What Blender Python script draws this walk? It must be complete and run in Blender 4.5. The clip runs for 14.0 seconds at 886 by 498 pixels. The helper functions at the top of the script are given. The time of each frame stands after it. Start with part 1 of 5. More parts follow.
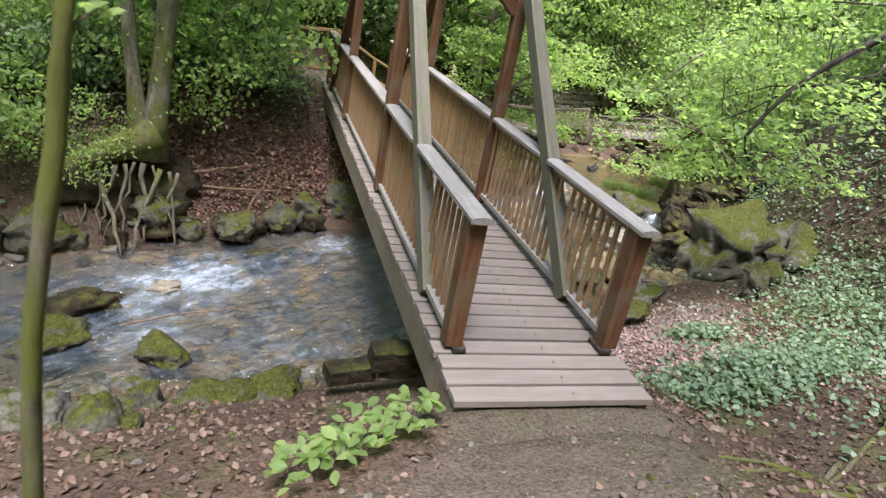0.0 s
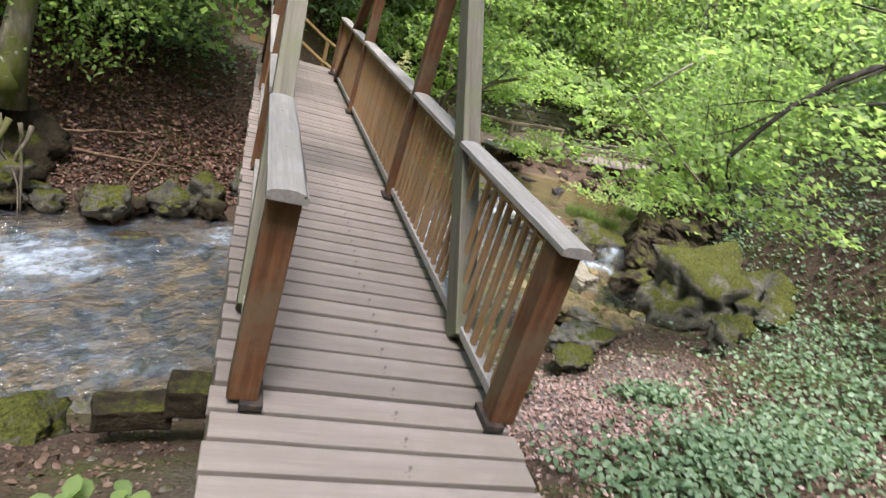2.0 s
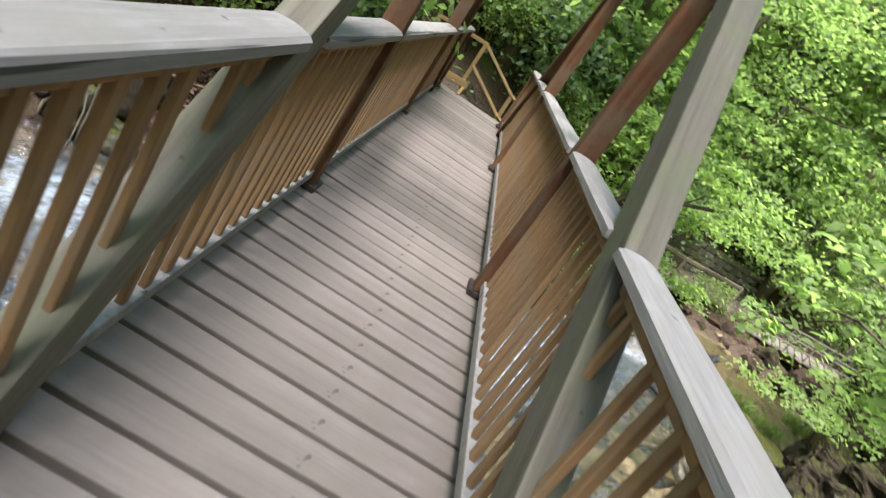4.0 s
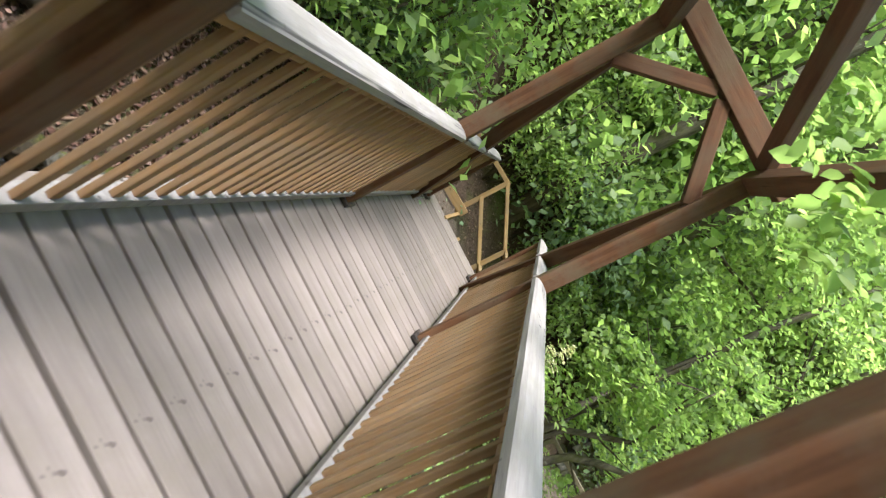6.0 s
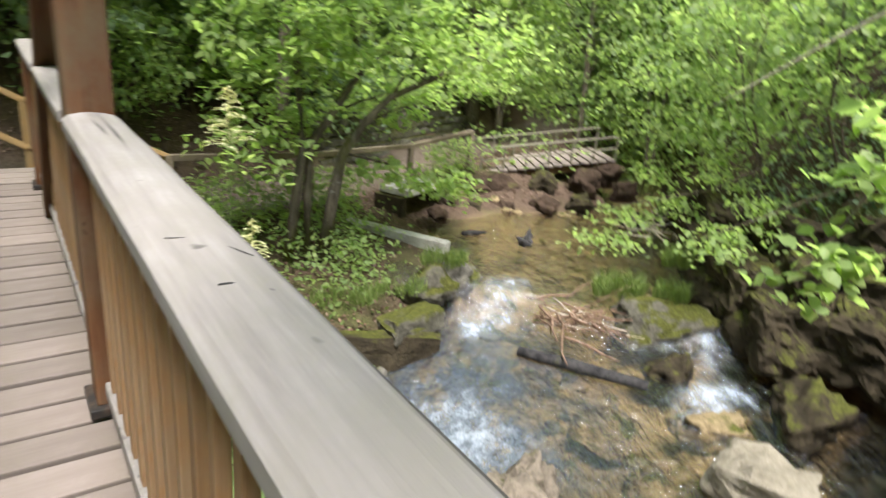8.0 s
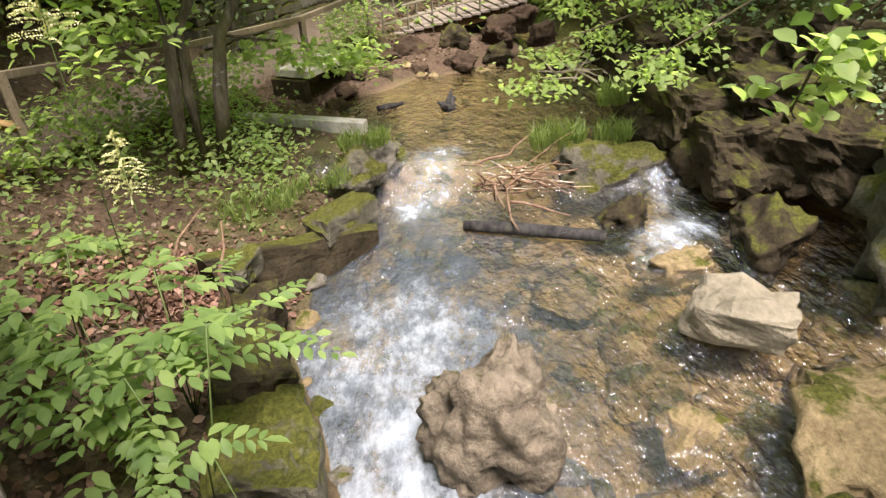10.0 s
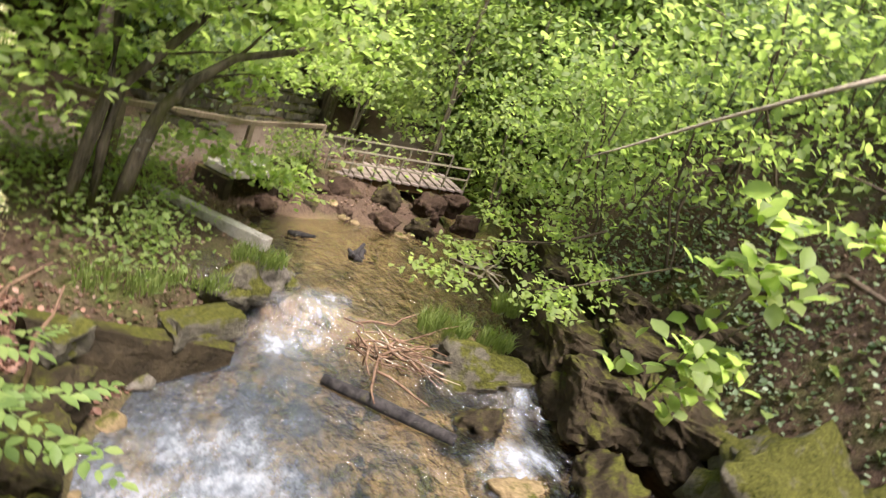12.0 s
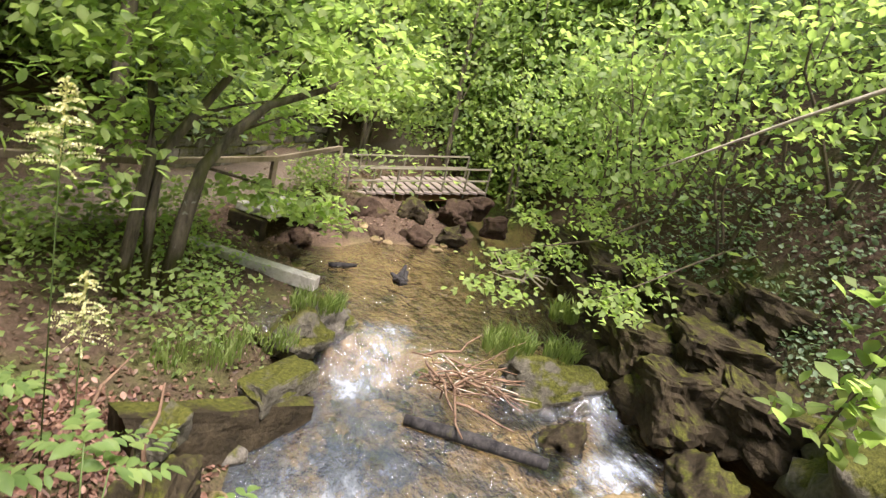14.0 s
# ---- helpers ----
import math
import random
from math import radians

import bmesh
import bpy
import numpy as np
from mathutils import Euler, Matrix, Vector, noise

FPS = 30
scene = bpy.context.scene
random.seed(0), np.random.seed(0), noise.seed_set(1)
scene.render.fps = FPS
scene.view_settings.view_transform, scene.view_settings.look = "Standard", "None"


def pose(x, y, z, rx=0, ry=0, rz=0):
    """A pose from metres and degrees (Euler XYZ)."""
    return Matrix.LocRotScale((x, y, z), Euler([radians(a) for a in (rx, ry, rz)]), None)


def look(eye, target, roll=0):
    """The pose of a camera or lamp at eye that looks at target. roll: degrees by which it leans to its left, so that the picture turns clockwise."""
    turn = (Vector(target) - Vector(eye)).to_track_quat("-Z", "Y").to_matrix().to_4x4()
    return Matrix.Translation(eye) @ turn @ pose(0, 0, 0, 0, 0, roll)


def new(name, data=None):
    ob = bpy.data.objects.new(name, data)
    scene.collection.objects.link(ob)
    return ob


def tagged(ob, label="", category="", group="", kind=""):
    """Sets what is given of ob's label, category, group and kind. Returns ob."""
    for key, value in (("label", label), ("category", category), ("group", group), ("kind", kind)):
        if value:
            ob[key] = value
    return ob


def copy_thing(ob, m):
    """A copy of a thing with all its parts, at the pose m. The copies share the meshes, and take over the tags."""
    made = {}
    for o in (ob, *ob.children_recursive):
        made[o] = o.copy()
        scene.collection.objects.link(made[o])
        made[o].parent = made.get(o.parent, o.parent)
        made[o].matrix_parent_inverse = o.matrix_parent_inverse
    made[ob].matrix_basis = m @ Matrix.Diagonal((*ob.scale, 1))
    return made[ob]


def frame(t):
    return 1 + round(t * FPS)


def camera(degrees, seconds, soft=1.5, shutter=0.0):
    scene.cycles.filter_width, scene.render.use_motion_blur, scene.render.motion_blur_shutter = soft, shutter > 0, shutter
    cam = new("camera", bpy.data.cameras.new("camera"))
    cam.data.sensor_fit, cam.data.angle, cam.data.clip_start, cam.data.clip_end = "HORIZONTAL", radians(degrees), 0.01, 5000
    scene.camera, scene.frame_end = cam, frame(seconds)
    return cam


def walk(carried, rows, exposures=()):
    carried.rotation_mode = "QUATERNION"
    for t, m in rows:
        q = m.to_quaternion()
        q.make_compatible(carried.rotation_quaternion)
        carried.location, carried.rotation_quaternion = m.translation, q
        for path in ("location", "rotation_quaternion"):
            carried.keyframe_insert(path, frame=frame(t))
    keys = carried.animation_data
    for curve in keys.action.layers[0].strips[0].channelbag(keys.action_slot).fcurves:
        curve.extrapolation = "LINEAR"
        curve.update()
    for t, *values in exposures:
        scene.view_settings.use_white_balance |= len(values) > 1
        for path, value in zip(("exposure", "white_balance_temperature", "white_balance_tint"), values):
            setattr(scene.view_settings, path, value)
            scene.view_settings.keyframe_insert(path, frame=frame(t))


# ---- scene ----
cam = camera(70.0, 14.0, soft=1.3, shutter=0.3)
PATH = [
    (0, (-2.012, -3.534, 2.322), (-1.423, -1.784, 1.552), 10.9),
    (0.5, (-1.681, -3.253, 2.188), (-1.112, -1.521, 1.365), 11.2),
    (1, (-1.332, -2.995, 2.126), (-0.767, -1.293, 1.241), 12.0),
    (1.5, (-1.085, -2.674, 1.936), (-0.420, -0.973, 1.119), 15.8),
    (2, (-0.821, -2.287, 1.790), (-0.159, -0.533, 1.093), 18.0),
    (2.2, (-0.721, -2.100, 1.755), (-0.124, -0.320, 1.065), 19.6),
    (4.3, (-0.030, 0.090, 1.332), (0.071, 1.977, 0.69), 39.7),
    (4.5, (0.000, 0.305, 1.352), (0.088, 2.215, 0.768), 45.5),
    (5, (0.040, 0.915, 1.370), (0.077, 2.860, 0.908), 54.6),
    (5.5, (0.055, 1.545, 1.372), (0.091, 3.505, 0.978), 60.4),
    (6, (0.022, 2.170, 1.362), (0.042, 4.135, 0.984), 62.9),
    (6.5, (0.040, 2.845, 1.316), (0.052, 4.810, 0.941), 63.3),
    (7, (0.102, 3.479, 1.301), (0.226, 5.430, 0.880), 50.6),
    (7.5, (0.261, 4.074, 1.358), (0.925, 5.906, 0.907), 22.3),
    (8, (0.395, 4.487, 1.352), (1.499, 6.018, 0.690), 5.2),
    (8.5, (0.516, 4.668, 1.391), (1.738, 5.924, 0.426), -6.8),
    (8.7, (0.550, 4.735, 1.380), (1.776, 5.904, 0.322), -8.2),
    (10.8, (0.884, 5.025, 0.985), (2.116, 6.325, 0.096), 3.8),
    (11, (0.906, 5.020, 0.985), (2.199, 6.350, 0.236), 3.9),
    (11.5, (0.911, 5.033, 1.081), (2.341, 6.331, 0.563), 5.6),
    (12, (0.879, 5.041, 1.164), (2.383, 6.255, 0.653), 21.7),
    (12.5, (0.797, 5.079, 1.233), (2.301, 6.255, 0.637), 35.4),
    (13, (0.672, 5.233, 1.251), (2.132, 6.448, 0.624), 31.7),
    (13.5, (0.620, 5.421, 1.295), (2.056, 6.677, 0.695), 20.8),
    (14, (0.600, 5.629, 1.305), (2.103, 6.828, 0.755), 14.1),
]
walk(cam, [(t, look(eye, target, roll)) for t, eye, target, roll in PATH],
     [(0, 2.0, 5950, 17), (2, 1.93, 6050, 16), (4.5, 2.2, 5900, 12), (5.5, 2.37, 5900, 12), (7, 2.32, 5950, 12), (8, 1.98, 6250, 12), (8.7, 1.95, 6700, 15), (11, 2.1, 6900, 20), (12.5, 1.98, 6800, 23), (14, 2.05, 6700, 21)])

# ---- light ----
SUN_EL, SUN_AZ = radians(70), radians(205)
world = bpy.data.worlds.new("sky")
scene.world = world
world.use_nodes = True
wnt = world.node_tree
sky = wnt.nodes.new("ShaderNodeTexSky")
sky.sky_type, sky.sun_disc = "NISHITA", False
sky.sun_elevation, sky.sun_rotation = SUN_EL, SUN_AZ
sky.air_density, sky.dust_density = 1.3, 1.0
wnt.links.new(sky.outputs[0], wnt.nodes["Background"].inputs[0])
wnt.nodes["Background"].inputs[1].default_value = 0.125
sun = new("sun", bpy.data.lights.new("sun", "SUN"))
sun.data.energy, sun.data.angle, sun.data.color = 3.3, radians(22), (1.0, 0.98, 0.95)
sun_dir = Vector((math.sin(SUN_AZ) * math.cos(SUN_EL), math.cos(SUN_AZ) * math.cos(SUN_EL), math.sin(SUN_EL)))
sun.matrix_world = look(sun_dir * 60, (0, 4, 0))

rng = np.random.default_rng(7)


# ---- materials ----
class Graph:
    """A small builder for node materials."""

    def __init__(self, name):
        self.mat = bpy.data.materials.new(name)
        self.mat.use_nodes = True
        self.t = self.mat.node_tree
        self.bsdf = self.t.nodes["Principled BSDF"]
        self.out = self.t.nodes["Material Output"]

    def node(self, kind, **props):
        n = self.t.nodes.new(kind)
        for k, v in props.items():
            n.inputs[k].default_value = v
        return n

    def link(self, a, b):
        self.t.links.new(a, b)

    def coords(self, which="Object", scale=(1, 1, 1)):
        tc = self.t.nodes.new("ShaderNodeTexCoord")
        mp = self.t.nodes.new("ShaderNodeMapping")
        mp.inputs["Scale"].default_value = scale
        self.link(tc.outputs[which], mp.inputs["Vector"])
        return mp.outputs["Vector"]

    def noise(self, vec, scale, detail=4, rough=0.6):
        n = self.node("ShaderNodeTexNoise", Scale=scale, Detail=detail, Roughness=rough)
        self.link(vec, n.inputs["Vector"])
        return n.outputs["Fac"]

    def ramp(self, fac, *stops):
        r = self.t.nodes.new("ShaderNodeValToRGB")
        els = r.color_ramp.elements
        while len(els) < len(stops):
            els.new(0.5)
        for e, (p, c) in zip(els, stops):
            e.position, e.color = p, (*c, 1) if len(c) == 3 else c
        self.link(fac, r.inputs["Fac"])
        return r.outputs["Color"]

    def mix(self, fac, a, b, mode="MIX"):
        m = self.t.nodes.new("ShaderNodeMix")
        m.data_type, m.blend_type = "RGBA", mode
        for value, i in ((fac, 0), (a, 6), (b, 7)):
            if hasattr(value, "is_output"):
                self.link(value, m.inputs[i])
            elif i == 0:
                m.inputs[0].default_value = value
            else:
                m.inputs[i].default_value = (*value, 1)
        return m.outputs[2]

    def math(self, op, a, b=0.5):
        m = self.t.nodes.new("ShaderNodeMath")
        m.operation = op
        for value, i in ((a, 0), (b, 1)):
            if hasattr(value, "is_output"):
                self.link(value, m.inputs[i])
            else:
                m.inputs[i].default_value = value
        return m.outputs[0]

    def bump(self, height, strength=0.4, distance=0.02):
        b = self.node("ShaderNodeBump", Strength=strength, Distance=distance)
        self.link(height, b.inputs["Height"])
        return b.outputs["Normal"]

    def done(self, col, rough=0.8, normal=None, spec=0.3):
        if hasattr(col, "is_output"):
            self.link(col, self.bsdf.inputs["Base Color"])
        else:
            self.bsdf.inputs["Base Color"].default_value = (*col, 1)
        if hasattr(rough, "is_output"):
            self.link(rough, self.bsdf.inputs["Roughness"])
        else:
            self.bsdf.inputs["Roughness"].default_value = rough
        self.bsdf.inputs["Specular IOR Level"].default_value = spec
        if normal is not None:
            self.link(normal, self.bsdf.inputs["Normal"])
        return self.mat


def wood_material(name, dark, light, stain, grain_axis=2, green=0.0, rough=0.75, crack_at=0.70):
    """Timber with grain along one axis, knots, grey weathering and some algae."""
    g = Graph(name)
    sc = [26, 26, 26]
    sc[grain_axis] = 1.6
    v = g.coords("Object", sc)
    grain = g.noise(v, 1.0, 6, 0.65)
    col = g.ramp(grain, (0.3, dark), (0.7, light))
    blot = g.noise(g.coords("Object"), 2.6, 5, 0.7)
    col = g.mix(g.ramp(blot, (0.42, (0, 0, 0)), (0.68, (1, 1, 1))), col, stain)
    oi = g.t.nodes.new("ShaderNodeObjectInfo")
    tone = g.math("ADD", g.math("MULTIPLY", oi.outputs["Random"], 0.26), 0.87)
    col = g.mix(1.0, col, tone, "MULTIPLY")
    if green:
        alg = g.noise(g.coords("Object", (1, 1, 1)), 5.0, 6, 0.7)
        col = g.mix(g.math("MULTIPLY", g.ramp(alg, (0.45, (0, 0, 0)), (0.7, (1, 1, 1))), green), col, (0.13, 0.15, 0.05))
    csc = [38, 38, 38]
    csc[grain_axis] = 1.1
    crack = g.noise(g.coords("Object", csc), 0.55, 3, 0.5)
    col = g.mix(g.ramp(crack, (crack_at, (0, 0, 0)), (crack_at + 0.035, (0.8, 0.8, 0.8))), col, tuple(c * 0.25 for c in dark))
    knot = g.noise(g.coords("Object", (3, 3, 3)), 4.0, 2)
    col = g.mix(g.ramp(knot, (0.70, (0, 0, 0)), (0.76, (0.7, 0.7, 0.7))), col, tuple(c * 0.35 for c in dark))
    return g.done(col, rough, g.bump(grain, 0.5, 0.006), 0.12)


M_PLANK = wood_material("deck_wood", (0.152, 0.121, 0.102), (0.218, 0.177, 0.152), (0.168, 0.133, 0.110), 0, 0.05, 0.75, 0.76)
M_POST = wood_material("brown_stained_wood", (0.069, 0.030, 0.014), (0.156, 0.070, 0.032), (0.118, 0.079, 0.050), 2, 0.1)
M_BAL = wood_material("tan_wood", (0.180, 0.090, 0.038), (0.345, 0.198, 0.094), (0.247, 0.170, 0.104), 2)
M_CAP = wood_material("weathered_grey_wood", (0.178, 0.153, 0.136), (0.315, 0.278, 0.252), (0.232, 0.200, 0.175), 1, 0.1, 0.75, 0.66)
M_STRUT = wood_material("weathered_strut_wood", (0.098, 0.080, 0.059), (0.178, 0.152, 0.116), (0.118, 0.108, 0.073), 2, 0.3)
M_BEAM = wood_material("weathered_beam_wood", (0.119, 0.087, 0.059), (0.231, 0.182, 0.133), (0.140, 0.112, 0.077), 1, 0.15)
M_TOP = wood_material("brown_beam_wood", (0.065, 0.028, 0.014), (0.130, 0.061, 0.027), (0.091, 0.058, 0.031), 2)
M_FENCE = wood_material("yellow_fence_wood", (0.198, 0.114, 0.042), (0.300, 0.192, 0.084), (0.216, 0.150, 0.078), 2)

g = Graph("dark_iron")
M_IRON = g.done(g.ramp(g.noise(g.coords(), 18), (0.4, (0.02, 0.017, 0.015)), (0.7, (0.07, 0.045, 0.03))), 0.6)


def bark_material(name, dark, light, moss):
    g = Graph(name)
    v = g.coords("Object", (9, 9, 2.2))
    n = g.noise(v, 1.6, 7, 0.7)
    col = g.ramp(n, (0.35, dark), (0.65, light))
    m = g.noise(g.coords("Object", (1.2, 1.2, 0.7)), 2.2, 5, 0.7)
    col = g.mix(g.ramp(m, (0.62 - moss * 0.4, (0, 0, 0)), (0.78 - moss * 0.4, (1, 1, 1))), col, (0.080, 0.084, 0.018))
    lich = g.noise(g.coords("Object", (3, 3, 3)), 3.2, 4, 0.6)
    col = g.mix(g.ramp(lich, (0.66, (0, 0, 0)), (0.72, (0.6, 0.6, 0.6))), col, (0.36, 0.36, 0.3))
    return g.done(col, 0.9, g.bump(n, 0.8, 0.02), 0.15)


M_BARK = bark_material("bark", (0.05, 0.04, 0.028), (0.17, 0.14, 0.10), 0.25)
M_MOSSBARK = bark_material("mossy_bark", (0.045, 0.038, 0.024), (0.13, 0.11, 0.07), 0.6)
M_TRUNK = bark_material("pale_mossy_trunk_bark", (0.055, 0.047, 0.03), (0.19, 0.165, 0.11), 0.4)
M_TWIG = bark_material("twig_bark", (0.045, 0.035, 0.025), (0.12, 0.09, 0.06), 0.1)
M_DARKTWIG = bark_material("dark_twig_bark", (0.014, 0.011, 0.009), (0.05, 0.04, 0.03), 0.05)
M_PALE = bark_material("pale_dead_wood", (0.27, 0.22, 0.16), (0.48, 0.41, 0.31), 0.0)
M_DRIFT = bark_material("driftwood", (0.07, 0.04, 0.025), (0.22, 0.14, 0.09), 0.0)
M_BLACKLOG = bark_material("wet_black_wood", (0.012, 0.011, 0.011), (0.05, 0.045, 0.042), 0.0)


def leaf_material(name, a, b, c, through_gain=0.55):
    """Thin leaves: each one has its own tone, and light comes through."""
    g = Graph(name)
    geo = g.t.nodes.new("ShaderNodeNewGeometry")
    col = g.ramp(geo.outputs["Random Per Island"], (0.0, a), (0.55, b), (1.0, c))
    vein = g.noise(g.coords("Object"), 9.0, 3)
    col = g.mix(0.35, col, g.ramp(vein, (0.3, tuple(x * 0.55 for x in b)), (0.7, c)))
    g.link(col, g.bsdf.inputs["Base Color"])
    g.bsdf.inputs["Roughness"].default_value = 0.5
    g.bsdf.inputs["Specular IOR Level"].default_value = 0.22
    tr = g.t.nodes.new("ShaderNodeBsdfTranslucent")
    g.link(g.mix(1.0, col, (2.35, 2.45, 1.6), "MULTIPLY"), tr.inputs["Color"])
    mx = g.t.nodes.new("ShaderNodeMixShader")
    mx.inputs[0].default_value = through_gain
    g.link(g.bsdf.outputs[0], mx.inputs[1])
    g.link(tr.outputs[0], mx.inputs[2])
    g.link(mx.outputs[0], g.out.inputs["Surface"])
    return g.mat


M_LEAF = leaf_material("beech_leaves", (0.105, 0.165, 0.056), (0.165, 0.235, 0.078), (0.258, 0.315, 0.115))
M_LEAF_LIGHT = leaf_material("hazel_leaves", (0.132, 0.195, 0.062), (0.192, 0.262, 0.088), (0.285, 0.340, 0.128), 0.6)
M_LEAF_DARK = leaf_material("shrub_leaves", (0.067, 0.111, 0.060), (0.127, 0.183, 0.094), (0.227, 0.282, 0.151), 0.4)
M_IVY = leaf_material("ground_cover_leaves", (0.045, 0.082, 0.035), (0.105, 0.158, 0.078), (0.26, 0.315, 0.205), 0.3)
M_HERB = leaf_material("herb_leaves", (0.075, 0.135, 0.04), (0.14, 0.215, 0.062), (0.23, 0.30, 0.10), 0.45)
M_GRASS = leaf_material("grass_blades", (0.06, 0.09, 0.02), (0.10, 0.14, 0.035), (0.16, 0.19, 0.06), 0.4)
M_LITTER = leaf_material("dead_leaves", (0.036, 0.019, 0.012), (0.088, 0.047, 0.030), (0.23, 0.155, 0.112), 0.1)
M_LITTER_RED = leaf_material("red_dead_leaves", (0.028, 0.012, 0.008), (0.092, 0.041, 0.026), (0.34, 0.20, 0.145), 0.1)
M_LITTER_PALE = leaf_material("pale_dead_leaves", (0.12, 0.06, 0.045), (0.27, 0.155, 0.125), (0.46, 0.33, 0.29), 0.1)
M_STALK = leaf_material("green_stalk", (0.07, 0.1, 0.03), (0.09, 0.13, 0.04), (0.12, 0.16, 0.05), 0.1)
M_PLUME = leaf_material("cream_flowers", (0.34, 0.33, 0.16), (0.46, 0.44, 0.23), (0.60, 0.57, 0.34), 0.3)


def rock_material(name, dark, light, moss):
    g = Graph(name)
    v = g.coords("Object")
    n = g.noise(v, 3.5, 8, 0.65)
    col = g.ramp(n, (0.32, dark), (0.62, light))
    fine = g.noise(v, 22, 5, 0.7)
    col = g.mix(0.35, col, g.ramp(fine, (0.35, dark), (0.65, tuple(min(1, c * 1.2) for c in light))))
    geo = g.t.nodes.new("ShaderNodeNewGeometry")
    sep = g.t.nodes.new("ShaderNodeSeparateXYZ")
    g.link(geo.outputs["Normal"], sep.inputs[0])
    up = g.math("MULTIPLY_ADD", sep.outputs["Z"], 0.45)
    g.t.nodes[-1].inputs[2].default_value = moss - 0.45
    up = g.math("ADD", up, g.math("MULTIPLY", g.math("SUBTRACT", g.noise(v, 2.3, 6, 0.7), 0.5), 1.6))
    mcol = g.ramp(g.noise(v, 30, 4, 0.8), (0.3, (0.016, 0.019, 0.005)), (0.7, (0.098, 0.096, 0.021)))
    col = g.mix(g.ramp(up, (0.12, (0, 0, 0)), (0.28, (1, 1, 1))), col, mcol)
    h = g.math("ADD", g.math("MULTIPLY", n, 1.0), g.math("MULTIPLY", fine, 0.35))
    return g.done(col, 0.85, g.bump(h, 1.0, 0.06), 0.08)


M_ROCK = rock_material("grey_limestone", (0.042, 0.038, 0.031), (0.185, 0.165, 0.132), 0.26)
M_ROCK_MOSS = rock_material("mossy_stone", (0.032, 0.028, 0.021), (0.135, 0.122, 0.09), 0.42)
M_ROCK_PALE = rock_material("pale_dry_stone", (0.12, 0.10, 0.07), (0.25, 0.215, 0.16), -0.05)
M_ROCK_TAN = rock_material("tan_wet_stone", (0.085, 0.062, 0.032), (0.275, 0.205, 0.112), 0.2)
M_ROCK_TAWNY = rock_material("rough_pinkish_stone", (0.042, 0.034, 0.024), (0.205, 0.165, 0.122), 0.14)
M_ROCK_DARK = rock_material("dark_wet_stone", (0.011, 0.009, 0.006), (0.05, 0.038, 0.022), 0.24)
M_CONCRETE = rock_material("grey_concrete", (0.22, 0.20, 0.17), (0.44, 0.41, 0.35), -0.1)

# ground: soil, trodden path, sandy stream bed
g = Graph("forest_soil")
v = g.coords("Object")
att = g.t.nodes.new("ShaderNodeVertexColor")
att.layer_name = "zone"
sep = g.t.nodes.new("ShaderNodeSeparateColor")
g.link(att.outputs["Color"], sep.inputs[0])
big = g.noise(v, 0.9, 6, 0.65)
mid = g.noise(v, 7.0, 6, 0.7)
fin = g.noise(v, 38.0, 4, 0.75)
soil = g.mix(0.5, g.ramp(mid, (0.3, (0.036, 0.025, 0.018)), (0.7, (0.122, 0.082, 0.058))), g.ramp(fin, (0.35, (0.027, 0.018, 0.012)), (0.65, (0.165, 0.112, 0.078))))
soil = g.mix(g.ramp(big, (0.5, (0, 0, 0)), (0.68, (0.75, 0.75, 0.75))), soil, g.ramp(fin, (0.3, (0.03, 0.045, 0.012)), (0.7, (0.12, 0.14, 0.035))))
path = g.mix(0.55, g.ramp(mid, (0.3, (0.058, 0.043, 0.031)), (0.7, (0.148, 0.115, 0.085))), g.ramp(fin, (0.35, (0.045, 0.034, 0.023)), (0.66, (0.235, 0.195, 0.15))))
bed = g.mix(0.28, g.ramp(g.noise(v, 2.2, 6, 0.7), (0.3, (0.08, 0.062, 0.034)), (0.7, (0.36, 0.26, 0.13))), g.ramp(g.noise(v, 11, 5, 0.7), (0.35, (0.05, 0.04, 0.026)), (0.62, (0.42, 0.31, 0.165))))
col = g.mix(sep.outputs[0], soil, path)
gravel = g.mix(0.5, g.ramp(g.noise(v, 13, 6, 0.75), (0.34, (0.10, 0.075, 0.066)), (0.66, (0.42, 0.345, 0.32))), g.ramp(fin, (0.35, (0.09, 0.07, 0.06)), (0.65, (0.46, 0.39, 0.365))))
col = g.mix(sep.outputs[2], col, gravel)
col = g.mix(sep.outputs[1], col, bed)
h = g.math("ADD", g.math("MULTIPLY", mid, 1.0), g.math("MULTIPLY", fin, 0.5))
M_GROUND = g.done(col, 0.95, g.bump(h, 1.0, 0.05), 0.05)

# running water: clear with a rippled gloss, foam where it breaks, and painted blue-grey reflections
g = Graph("stream_water")
v = g.coords("Object", (1, 1, 1))
turn = g.coords("Object")
g.t.nodes[-1].inputs["Rotation"].default_value = (0, 0, radians(-48))
stretch = g.t.nodes.new("ShaderNodeMapping")
stretch.inputs["Scale"].default_value = (0.75, 1.25, 1.0)
g.link(turn, stretch.inputs["Vector"])
flow = stretch.outputs["Vector"]
rip = g.noise(flow, 5.0, 5, 0.6)
rip2 = g.noise(flow, 16.0, 3, 0.6)
hgt = g.math("ADD", rip, g.math("MULTIPLY", rip2, 0.2))
nrm = g.bump(hgt, 1.0, 0.13)
att = g.t.nodes.new("ShaderNodeVertexColor")
att.layer_name = "zone"
sep = g.t.nodes.new("ShaderNodeSeparateColor")
g.link(att.outputs["Color"], sep.inputs[0])
clear = g.t.nodes.new("ShaderNodeBsdfTransparent")
clear.inputs["Color"].default_value = (0.82, 0.76, 0.62, 1)
